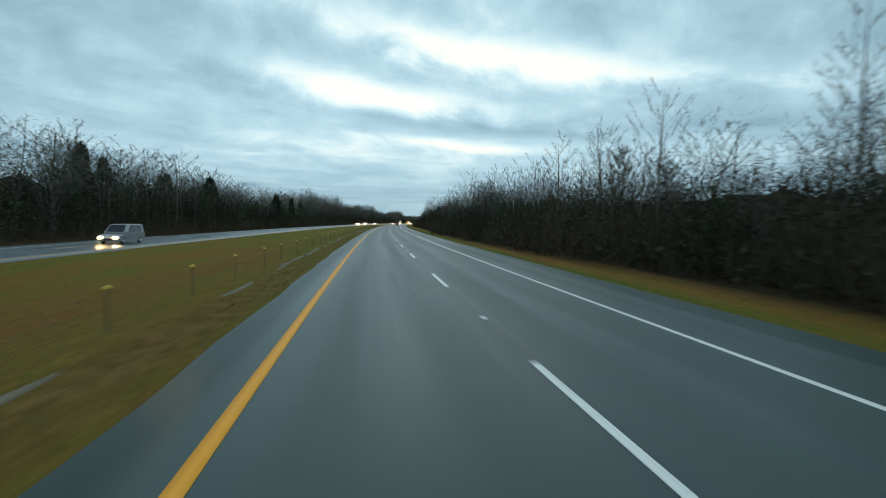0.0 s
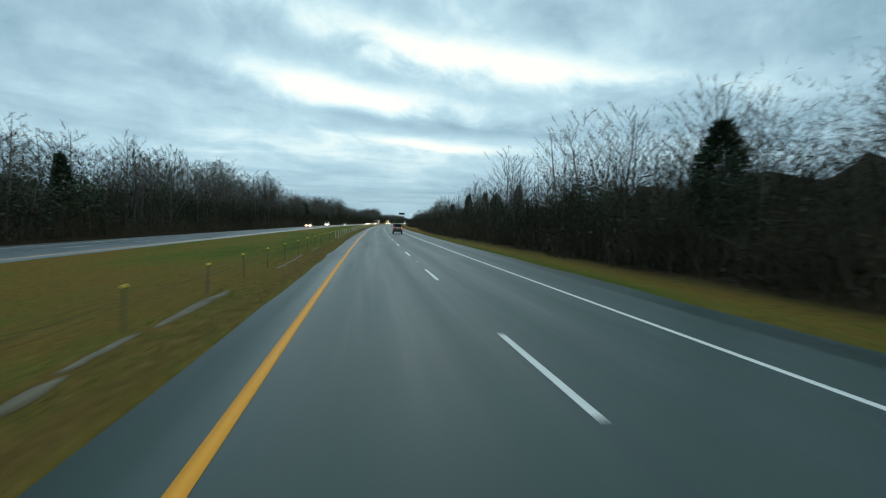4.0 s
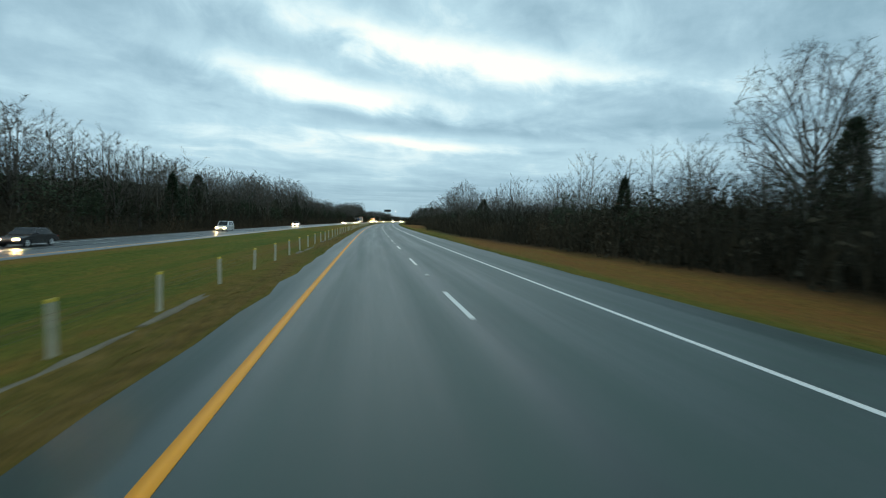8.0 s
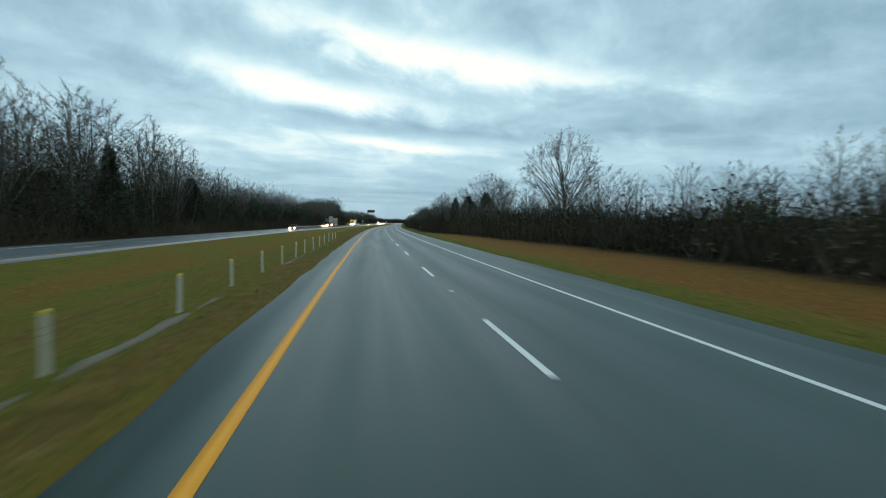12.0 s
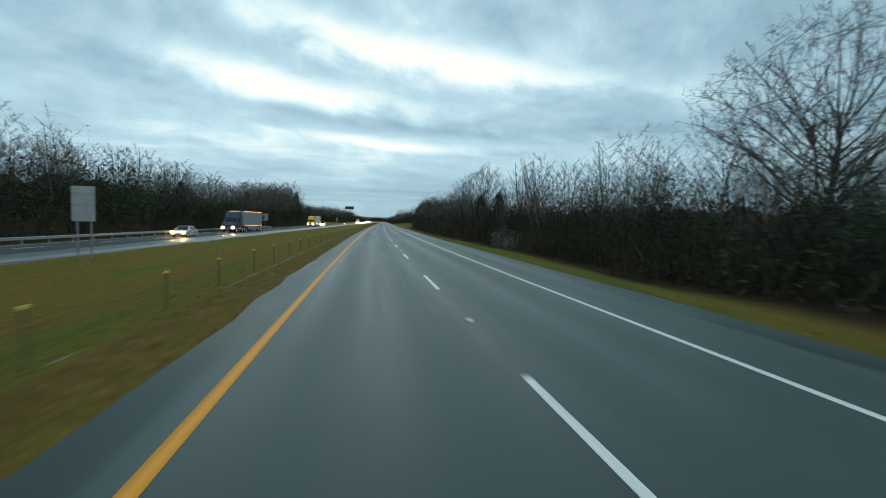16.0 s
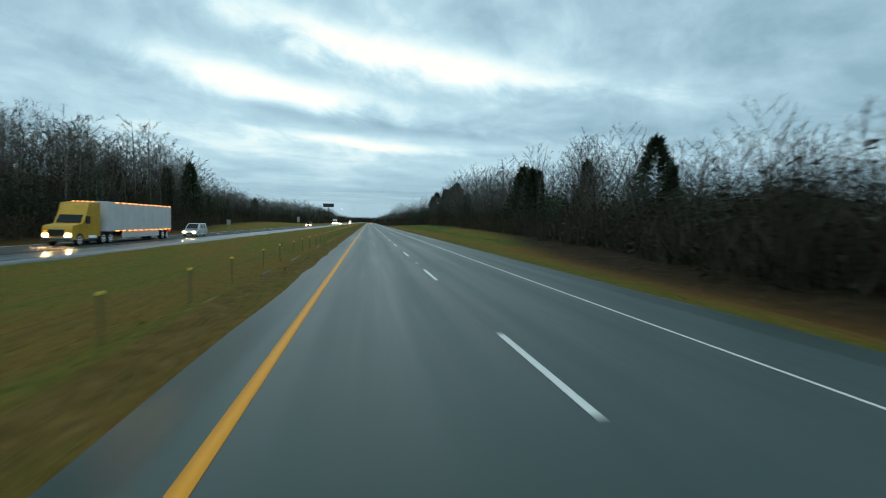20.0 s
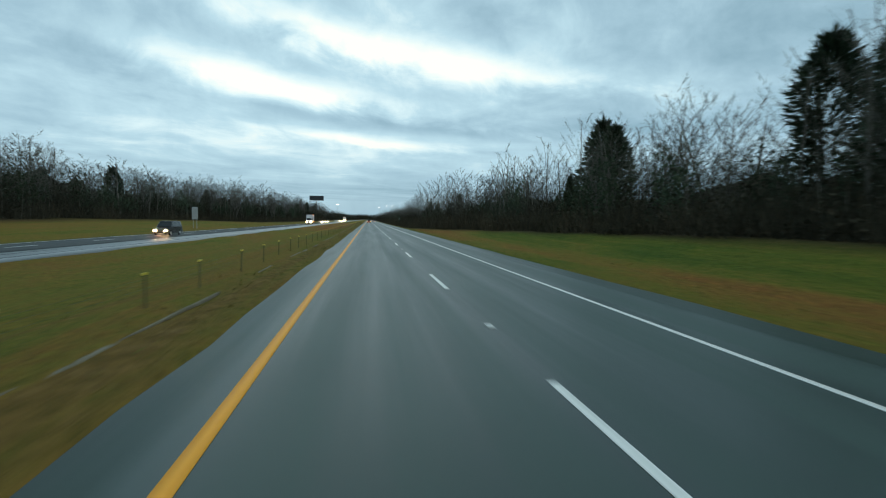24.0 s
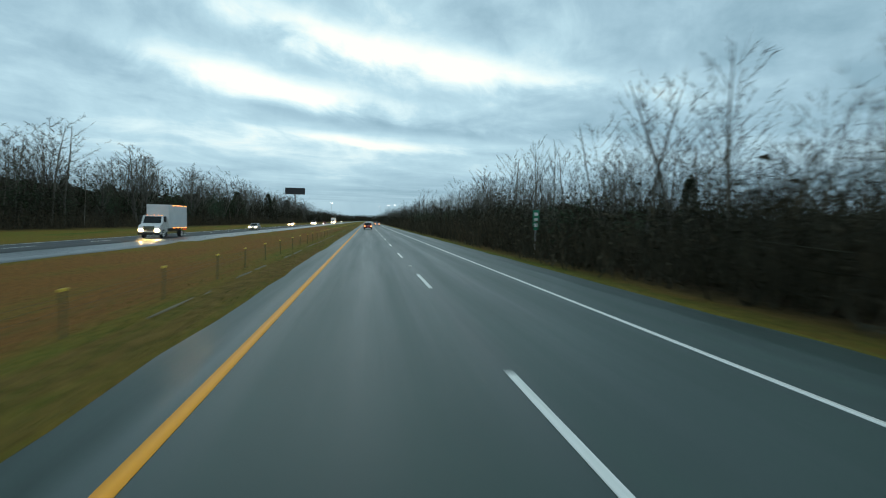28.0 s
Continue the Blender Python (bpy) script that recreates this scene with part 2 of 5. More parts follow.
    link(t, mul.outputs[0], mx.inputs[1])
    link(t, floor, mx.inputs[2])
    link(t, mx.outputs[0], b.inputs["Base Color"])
    b.inputs["Roughness"].default_value = 0.95
    b.inputs["Specular IOR Level"].default_value = 0.06
    bn = t.nodes.new("ShaderNodeBump")
    bn.inputs["Strength"].default_value, bn.inputs["Distance"].default_value = 0.8, 0.08
    link(t, math_node(t, "ADD", blade, math_node(t, "ADD", clump, tuft)), bn.inputs["Height"])
    link(t, bn.outputs[0], b.inputs["Normal"])
    return m


M_GRASS = grass_ground()
M_BLADE = material("grass_blades", [(0.2, (0.075, 0.105, 0.018)), (0.45, (0.120, 0.126, 0.024)), (0.62, (0.155, 0.132, 0.032)), (0.8, (0.175, 0.120, 0.034))], 0.85, 0.12, 2.0, 0, spec=0.2, island=0.25)
M_BARK = material("grey_bark", [(0.25, (0.038, 0.035, 0.030)), (0.5, (0.075, 0.069, 0.060)), (0.75, (0.13, 0.12, 0.105))], 0.9, 1.5, 22, 0.5, spec=0.2, island=0.2)
M_TWIG = material("bare_twigs", [(0.25, (0.058, 0.055, 0.046)), (0.5, (0.104, 0.099, 0.082)), (0.75, (0.165, 0.154, 0.127))], 0.9, 0.6, 8, 0, spec=0.15, island=0.25)
# Brown brush, darkened further to hold some of the shade under the canopy.
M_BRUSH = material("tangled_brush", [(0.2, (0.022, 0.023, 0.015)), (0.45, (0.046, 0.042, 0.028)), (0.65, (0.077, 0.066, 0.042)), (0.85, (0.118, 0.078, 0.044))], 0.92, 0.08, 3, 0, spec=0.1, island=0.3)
M_NEEDLE = material("dark_evergreen", [(0.2, (0.020, 0.034, 0.020)), (0.5, (0.040, 0.060, 0.033)), (0.8, (0.070, 0.088, 0.046))], 0.85, 0.5, 6, 0, spec=0.2, island=0.25)
# Darker than real bark: the shade of the woods' depth is in this colour.
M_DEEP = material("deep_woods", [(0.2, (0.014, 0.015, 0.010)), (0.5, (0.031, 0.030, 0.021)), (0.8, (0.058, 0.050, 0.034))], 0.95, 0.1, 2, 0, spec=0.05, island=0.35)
M_BLOSSOM = material("pale_blossom", [(0.3, (0.16, 0.13, 0.11)), (0.6, (0.30, 0.26, 0.23))], 0.9, 2, 12, 0, spec=0.1, island=0.3)
M_RUSSET = material("russet_leaves", [(0.2, (0.05, 0.024, 0.014)), (0.6, (0.10, 0.045, 0.022)), (0.8, (0.14, 0.075, 0.03))], 0.9, 1, 9, 0, spec=0.1, island=0.3)
M_STEEL = material("galvanised_steel", [(0.3, grey(0.28)), (0.7, grey(0.45))], 0.5, 4, 50, 0.1, metal=0.7)
M_POSTPAINT = material("pale_post", [(0.3, (0.38, 0.37, 0.27)), (0.7, (0.55, 0.53, 0.41))], 0.6, 4, 40, 0.1)
M_OLDPOST = material("weathered_post", [(0.3, (0.10, 0.095, 0.035)), (0.7, (0.155, 0.135, 0.055))], 0.8, 4, 40, 0.2)
M_CABLE = material("weathered_cable", [(0.3, (0.09, 0.085, 0.05)), (0.7, (0.14, 0.13, 0.08))], 0.7, 4, 50, 0)
M_CAP = material("yellow_reflector", [(0.3, (0.85, 0.60, 0.05)), (0.7, (0.95, 0.74, 0.12))], 0.35, 6, 40, 0.0)
M_SIGNBACK = material("aluminium_sign_back", [(0.3, (0.33, 0.35, 0.35)), (0.7, (0.47, 0.49, 0.49))], 0.5, 2, 30, 0.05, metal=0.3)
M_SIGNGREEN = material("green_sign_sheeting", [(0.3, (0.01, 0.16, 0.09)), (0.7, (0.015, 0.22, 0.12))], 0.4, 3, 30, 0.0)
M_SIGNWHITE = material("white_sign_sheeting", [(0.3, grey(0.6)), (0.7, grey(0.75))], 0.4, 3, 30, 0.0)
M_DARK = material("dark_panel", [(0.3, (0.02, 0.022, 0.024)), (0.7, (0.045, 0.047, 0.05))], 0.7, 2, 30, 0.1)
M_TYRE = material("tyre_rubber", [(0.3, grey(0.012)), (0.7, grey(0.03))], 0.8, 10, 80, 0.3)
M_RIM = material("alloy_rim", [(0.3, grey(0.75)), (0.7, grey(0.88))], 0.4, 10, 60, 0.05, metal=0.15)
M_GLASS = material("tinted_glass", [(0.3, (0.006, 0.008, 0.009)), (0.7, (0.010, 0.013, 0.014))], 0.14, 2, 10, 0.0, spec=0.32)
M_TRIM = material("black_plastic", [(0.3, grey(0.015)), (0.7, grey(0.035))], 0.6, 6, 70, 0.15)
M_CHROME = material("chrome_trim", [(0.3, grey(0.5)), (0.7, grey(0.65))], 0.2, 6, 40, 0.0, metal=1.0)
M_HEAD = material("lit_headlamp", [(0.3, (0.9, 0.85, 0.7)), (0.7, (1, 0.95, 0.85))], 0.3, 5, 30, 0, emit=((1.0, 0.66, 0.30), 260.0))
M_TAIL = material("lit_tail_lamp", [(0.3, (0.5, 0.02, 0.01)), (0.7, (0.6, 0.03, 0.02))], 0.3, 5, 30, 0, emit=((1.0, 0.05, 0.015), 0.7))
M_BRAKE = material("bright_tail_lamp", [(0.3, (0.7, 0.1, 0.02)), (0.7, (0.8, 0.2, 0.03))], 0.3, 5, 30, 0, emit=((1.0, 0.36, 0.09), 6.0))
M_LENS = material("amber_lens", [(0.3, (0.5, 0.16, 0.02)), (0.7, (0.6, 0.22, 0.03))], 0.3, 5, 30, 0)
M_AMBER = material("amber_marker_lamp", [(0.3, (0.8, 0.25, 0.02)), (0.7, (0.9, 0.35, 0.03))], 0.3, 5, 30, 0, emit=((1.0, 0.30, 0.05), 3.0))
M_MAST = material("lit_mast_lamp", [(0.3, (0.9, 0.9, 0.9)), (0.7, (1, 1, 1))], 0.3, 5, 30, 0, emit=((1.0, 0.95, 0.85), 8.0))


def car_paint(name, c, rough=0.28):
    return material(name, [(0.25, tuple(v * 0.8 for v in c)), (0.75, tuple(v * 1.15 for v in c))], rough, 1.2, 30, 0.02, metal=0.2, spec=0.6)


# ---- mesh helpers


def mesh_np(name, verts, tris, mat, uv=None, smooth=False):
    me = bpy.data.meshes.new(name)
    verts, tris = np.asarray(verts, np.float32), np.asarray(tris, np.int32)
    k = tris.shape[1]
    me.vertices.add(len(verts))
    me.vertices.foreach_set("co", verts.ravel())
    me.loops.add(tris.size)
    me.loops.foreach_set("vertex_index", tris.ravel())
    me.polygons.add(len(tris))
    me.polygons.foreach_set("loop_start", np.arange(0, tris.size, k, dtype=np.int32))
    if smooth:
        me.polygons.foreach_set("use_smooth", np.ones(len(tris), bool))
    if uv is not None:
        layer = me.uv_layers.new(name="UVMap")
        layer.data.foreach_set("uv", np.asarray(uv, np.float32)[tris.ravel()].ravel())
    me.update(calc_edges=True)
    me.validate()
    me.materials.append(mat)
    return me


def part(name, bm, mat, parent, label=""):
    """Links a bmesh (or a ready mesh) as one object under a thing or a part."""
    if isinstance(bm, bpy.types.Mesh):
        me = bm
    else:
        me = bpy.data.meshes.new(name)
        bm.to_mesh(me)
        bm.free()
        me.materials.append(mat)
    ob = new(name, me)
    ob.parent = parent
    if label:
        tagged(ob, label)
    return ob


def thing(name, label, category, m=None, group="", kind=""):
    ob = new(name)
    ob.empty_display_size = 0.3
    tagged(ob, label, category, group, kind)
    if m is not None:
        ob.matrix_basis = m
    return ob


def box(bm, x0, x1, y0, y1, z0, z1, bevel=0.0):
    b2 = bmesh.new()
    r = bmesh.ops.create_cube(b2, size=1.0)
    for v in r["verts"]:
        v.co = Vector(((x0 + x1) / 2 + v.co.x * (x1 - x0), (y0 + y1) / 2 + v.co.y * (y1 - y0), (z0 + z1) / 2 + v.co.z * (z1 - z0)))
    if bevel:
        bmesh.ops.bevel(b2, geom=b2.edges[:], offset=bevel, segments=2, profile=0.6, affect="EDGES")
    tmp = bpy.data.meshes.new("tmp")
    b2.to_mesh(tmp)
    b2.free()
    bm.from_mesh(tmp)
    bpy.data.meshes.remove(tmp)
    return bm


def boxed(*a, bevel=0.0):
    return box(bmesh.new(), *a, bevel=bevel)


def lathe(bm, profile, axis="X", sides=20, at=(0, 0, 0)):
    """Turns (radius, offset) pairs round an axis."""
    rings = []
    for r, o in profile:
        ring = []
        for i in range(sides):
            a = 2 * math.pi * i / sides
            c, s = r * math.cos(a), r * math.sin(a)
            p = (o, c, s) if axis == "X" else (c, s, o)
            ring.append(bm.verts.new(Vector(p) + Vector(at)))
        rings.append(ring)
    for a, b in zip(rings, rings[1:]):
        for i in range(sides):
            bm.faces.new((a[i], a[(i + 1) % sides], b[(i + 1) % sides], b[i]))
    bm.faces.new(rings[0][::-1])
    bm.faces.new(rings[-1])
    bmesh.ops.recalc_face_normals(bm, faces=bm.faces[:])
    return bm


def along_road(s, l, z=0.0, back=False):
    x, y = spot(s, l)
    return pose(float(x), float(y), z, 0, 0, -math.degrees(float(heading(s))) + (180 if back else 0))


# ---- the land
RIGHT_EDGE = [(-400, 13), (20, 13), (60, 11.5), (100, 11.5), (135, 13.5), (250, 12), (290, 13), (320, 16), (345, 15.2), (370, 13.5), (430, 14), (466, 16.5), (500, 16),
              (530, 15), (575, 12.5), (592, 13), (604, 15.5), (640, 16.5), (655, 15.5), (675, 11.0), (690, 10.9), (725, 10.9), (760, 13), (800, 18), (850, 20), (920, 20), (957, 16), (996, 13.5), (1034, 10.8), (1075, 10.4), (1400, 12), (3400, 15)]
RIGHT_BANK = [(-400, 0), (400, 0), (466, 0.6), (520, 0.4), (560, 0), (594, 0), (612, -0.9), (650, -0.9), (675, 0), (720, 0), (770, 0.6), (810, 1.1), (850, 1.5), (920, 1.6), (957, 1.1), (996, 0.5), (1034, 0), (3400, 0)]
LEFT_EDGE = [(-400, 34), (300, 33.5), (500, 33.5), (760, 34.5), (830, 36), (860, 40), (900, 48), (1000, 56), (1080, 54), (1150, 46), (1300, 42), (3400, 42)]
LEFT_BANK = [(-400, 0), (850, 0), (920, 0.8), (1000, 1.6), (1060, 1.2), (1120, 0.3), (3400, 0)]


def table(pairs, s):
    return np.interp(s, [p[0] for p in pairs], [p[1] for p in pairs])


OPP_NEAR, OPP_FAR, OPP_Z = -19.6, -29.6, -0.65


def land(s, l):
    """Height of the ground."""
    s, l = np.broadcast_arrays(np.asarray(s, float), np.asarray(l, float))
    out = np.empty(s.shape)
    for i in np.ndindex(s.shape):
        re, rb, le, lb = (float(table(k, s[i])) for k in (RIGHT_EDGE, RIGHT_BANK, LEFT_EDGE, LEFT_BANK))
        xs = [-600, -le - 40, -le, -33.0, -30.2, -29.5, -29.3, -19.9, -19.7, -19.0, -16, -12, -8, -4.6, -3.3, -2.5, -2.2, 7.8, 8.0, 8.6, 0.5 * (8.6 + re), re, re + 40, 600]
        zs = [1.6, 0.7 + 0.5 * lb, -0.5 + lb, -1.0, -0.75, -0.68, -0.80, -0.80, -0.68, -0.73, -0.95, -1.1, -0.75, -0.16, -0.08, -0.03, -0.13, -0.13, -0.02, -0.08, -0.3 + 0.45 * rb, -0.25 + rb, 0.7 + 0.5 * rb, 1.6]
        out[i] = np.interp(l[i], xs, zs)
    return out


COLS = np.array([-3000, -1200, -600, -300, -160, -110, -90, -75, -62, -54, -48, -44, -40, -36, -33, -31, -30.2, -29.5, -29.3, -24, -19.9, -19.7, -19.0, -17.5, -16, -14, -12, -10, -8, -6.2, -4.6, -4.0, -3.3, -2.9,
                 -2.5, -2.2, 3, 7.8, 8.0, 8.6, 9.4, 10.2, 11, 12, 13.5, 15, 17, 20, 25, 32, 42, 55, 80, 120, 200, 400, 800, 1600, 3000], float)
ROWS_S = np.concatenate([np.arange(-390, -20, 30.0), np.arange(-20, 1500, 5.0), np.arange(1500, 3380, 40.0)])
gs, gl = np.meshgrid(ROWS_S, COLS, indexing="ij")
gz = land(gs, np.clip(gl, -600, 600))
rng = np.random.default_rng(5)
rough_z = rng.normal(0, 1, gz.shape) * np.where((gl > -2.6) & (gl < 8.3), 0, np.where((gl < -19.5) & (gl > -29.7), 0, np.where((gl > -3.6) & (gl < 9.0), 0.012, 0.035)))
gx, gy = spot(gs, gl)
gv = np.stack([gx, gy, gz + rough_z], -1).reshape(-1, 3)
nr, nc = gs.shape
gi = np.arange(nr * nc).reshape(nr, nc)
gf = np.stack([gi[:-1, :-1], gi[:-1, 1:], gi[1:, 1:], gi[1:, :-1]], -1).reshape(-1, 4)
gme = mesh_np("ground", gv, gf, M_GRASS, uv=np.stack([gl, gs], -1).reshape(-1, 2), smooth=True)
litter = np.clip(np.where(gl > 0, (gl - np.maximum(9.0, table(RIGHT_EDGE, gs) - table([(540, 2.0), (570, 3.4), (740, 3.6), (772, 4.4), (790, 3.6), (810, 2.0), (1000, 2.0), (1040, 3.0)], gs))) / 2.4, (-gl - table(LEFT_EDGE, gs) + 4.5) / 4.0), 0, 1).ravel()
# Stretches of russet broom sedge (above 0) and of lush grass (below 0).
russet = np.zeros(gs.shape)
for s0, s1, l0, l1, v in ((235, 375, 9.3, 40, 0.8), (425, 540, 10.5, 40, 0.9), (380, 425, 9.6, 40, -0.1), (785, 850, 14, 40, 0.9), (770, 965, 11.5, 40, -0.75), (770, 1010, 9.2, 12.5, 0.45), (0, 70, 9.6, 40, 0.7), (690, 782, 9.5, 40, 0.6), (598, 664, 9.8, 30, -0.45), (960, 1010, 9.5, 40, 0.3), (180, 330, -14, -5, -0.6), (1015, 1250, -18, -5.5, 0.8), (300, 430, -18, -10, -0.5), (430, 620, -17, -8, 0.12), (-50, 60, -17, -7, 0.4), (0, 1200, 8.0, 9.8, -0.35)):
    russet += v * np.clip((gs - s0) / 15, 0, 1) * np.clip((s1 - gs) / 15, 0, 1) * np.clip((gl - l0) / 0.9 + 0.5, 0, 1) * np.clip((l1 - gl) / 0.9 + 0.5, 0, 1)
attr = gme.attributes.new("russet", "FLOAT", "POINT")
attr.data.foreach_set("value", russet.ravel().astype(np.float32))
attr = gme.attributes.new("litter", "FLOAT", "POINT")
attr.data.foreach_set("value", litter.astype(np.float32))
tagged(new("ground", gme), "rough winter grass verges, green and brown, running into woods", "ground", kind="structure")


def strip(name, l0, l1, s0, s1, step, z, thick, mat, parent=None, ragged=0.0, cols=6):
    """A slab that follows the road."""
    ss = np.arange(s0, s1 + step * 0.5, step)
    ls = np.linspace(l0, l1, cols)
    a, b = np.meshgrid(ss, ls, indexing="ij")
    if ragged:
        r = np.random.default_rng(int(abs(l0 * 100)) + 7)
        b[:, 0] += r.normal(0, ragged, len(ss))
        b[:, -1] += r.normal(0, ragged, len(ss))
    x, y = spot(a, b)
    zz = np.full(a.shape, z)
    top = np.stack([x, y, zz], -1).reshape(-1, 3)
    side = np.concatenate([np.stack([x[:, k], y[:, k], zz[:, k] - thick], -1) for k in (0, -1)])
    n, c = a.shape
    gi2 = np.arange(n * c).reshape(n, c)
    f = [np.stack([gi2[:-1, :-1], gi2[:-1, 1:], gi2[1:, 1:], gi2[1:, :-1]], -1).reshape(-1, 4)]
    lo, hi = n * c + np.arange(n), n * c + n + np.arange(n)
    f.append(np.stack([lo[:-1], gi2[:-1, 0], gi2[1:, 0], lo[1:]], -1))
    f.append(np.stack([gi2[:-1, -1], hi[:-1], hi[1:], gi2[1:, -1]], -1))
    uv = np.concatenate([np.stack([b, a], -1).reshape(-1, 2), np.stack([b[:, 0], ss], -1), np.stack([b[:, -1], ss], -1)])
    me = mesh_np(name, np.concatenate([top, side]), np.concatenate(f), mat, uv)
    ob = new(name, me)
    ob.parent = parent
    return ob


YELLOW_L, DASH_L, EDGE_L = -1.39, 2.23, 5.50
road = tagged(strip("road", -2.4, 8.0, -380, 3300, 2.5, 0.0, 0.2, M_ROAD, ragged=0.05, cols=12), "damp dark grey asphalt carriageway with worn wheel tracks", "road", kind="structure")
far_road = tagged(strip("road_opposite", OPP_FAR, OPP_NEAR, -380, 605, 5.0, OPP_Z, 0.2, M_ROAD_FAR, ragged=0.05, cols=6), "pale wet asphalt carriageway beyond the median", "road", kind="structure")
# From here the lanes carry the woods' dark reflection in their colour.
dark_road = tagged(strip("road_opposite", OPP_FAR, -23.0, 605, 3300, 5.0, OPP_Z, 0.2, M_ROAD_DULL, ragged=0.05, cols=6), "dark lanes beyond the median with the reflected woods painted in", "road", kind="structure")
tagged(strip("shoulder", -23.0, -18.8, 605, 3300, 5.0, OPP_Z, 0.2, M_ROAD_FAR, dark_road, ragged=0.06, cols=4), "pale paved inner shoulder")
tagged(strip("edge_line", YELLOW_L - 0.085, YELLOW_L + 0.085, -380, 3300, 5.0, 0.005, 0.004, M_YELLOW, road, cols=2), "solid yellow painted edge line")
tagged(strip("edge_line", EDGE_L - 0.065, EDGE_L + 0.065, -380, 730, 5.0, 0.005, 0.004, M_WHITE, road, cols=2), "solid white painted edge line")
tagged(strip("edge_line", EDGE_L - 0.035, EDGE_L + 0.035, 735, 842, 5.0, 0.005, 0.004, M_WHITE, road, cols=2), "thin worn white edge line")
tagged(strip("edge_line", EDGE_L - 0.065, EDGE_L + 0.065, 845, 3300, 5.0, 0.005, 0.004, M_WHITE, road, cols=2), "solid white painted edge line")
tagged(strip("edge_line", OPP_NEAR - 1.25, OPP_NEAR - 1.1, -380, 605, 10.0, OPP_Z + 0.005, 0.004, M_YELLOW, far_road, cols=2), "solid yellow painted edge line")
tagged(strip("edge_line", OPP_FAR + 1.9, OPP_FAR + 2.05, -380, 605, 10.0, OPP_Z + 0.005, 0.004, M_WHITE, far_road, cols=2), "solid white painted edge line")
tagged(strip("edge_line", OPP_FAR + 0.5, OPP_FAR + 0.62, 605, 3300, 10.0, OPP_Z + 0.005, 0.004, M_WHITE, dark_road, cols=2), "solid white painted edge line")

dash_bm = boxed(-0.06, 0.06, -3.72, 0.0, 0.0, 0.006)
dash_me = bpy.data.meshes.new("lane_dash")
dash_bm.to_mesh(dash_me)
dash_bm.free()
dash_me.materials.append(M_WHITE)
marker_bm = boxed(-0.065, 0.065, -0.15, 0.15, 0.0, 0.022, bevel=0.008)
marker_me = bpy.data.meshes.new("lane_marker")
marker_bm.to_mesh(marker_me)
marker_bm.free()
marker_me.materials.append(M_MARKER)
for n in range(-6, 200):
    s = 6.08 + 11.8 * n
    ob = part("lane_dash", dash_me, M_WHITE, road)
    ob.matrix_basis = along_road(s, DASH_L, 0.001)
    if n % 2 == 0 and n < 130:
        ob = part("lane_marker", marker_me, M_MARKER, road)
        ob.matrix_basis = along_road(s + float(table([(0, 3.15), (300, 4.1), (460, 4.1), (700, 3.15)], s)), DASH_L, 0.0)
    if n < 160:
        ob = part("lane_dash", dash_me, M_WHITE, far_road if s < 600 else dark_road)
        ob.matrix_basis = along_road(s + 3, -24.3 if s < 600 else -26.2, OPP_Z + 0.001)

# ---- vegetation


class Soup:
    """Triangles gathered as plain lists."""

    def __init__(self):
        self.v, self.f = [], []

    def tube(self, pts, radii, sides):
        base = len(self.v)
        for k, (p, r) in enumerate(zip(pts, radii)):
            d = (pts[min(k + 1, len(pts) - 1)] - pts[max(k - 1, 0)]).normalized()
            a = d.orthogonal().normalized()
            b = d.cross(a)
            for i in range(sides):
                w = 2 * math.pi * i / sides
                self.v.append(p + a * (r * math.cos(w)) + b * (r * math.sin(w)))
        for k in range(len(pts) - 1):
            for i in range(sides):
                q = base + k * sides
                j = (i + 1) % sides
                self.f += [(q + i, q + j, q + sides + j), (q + i, q + sides + j, q + sides + i)]

    def sliver(self, p, tip, width, rnd):
        d = tip - p
        a = d.cross(Vector((rnd.uniform(-1, 1), rnd.uniform(-1, 1), rnd.uniform(-1, 1)))).normalized() * width
        q = len(self.v)
        self.v += [p - a * 0.5, p + a * 0.5, tip]
        self.f.append((q, q + 1, q + 2))

    def leaf(self, p, size, rnd):
        a = Vector((rnd.gauss(0, 1), rnd.gauss(0, 1), rnd.gauss(0, 1))).normalized()
        b = a.orthogonal().normalized()
        q = len(self.v)
        self.v += [p - a * size * 0.5, p + b * size * 0.4, p + a * size * 0.5]
        self.f.append((q, q + 1, q + 2))

    def arrays(self):
        return np.array([tuple(p) for p in self.v], np.float32), np.array(self.f, np.int32)


def bent(rnd, p, d, length, n, wobble, lift):
    pts = [p.copy()]
    d = d.normalized()
    for _ in range(n):
        d = (d + Vector((rnd.gauss(0, wobble), rnd.gauss(0, wobble), rnd.gauss(0, wobble) + lift))).normalized()
        pts.append(pts[-1] + d * (length / n))
    return pts


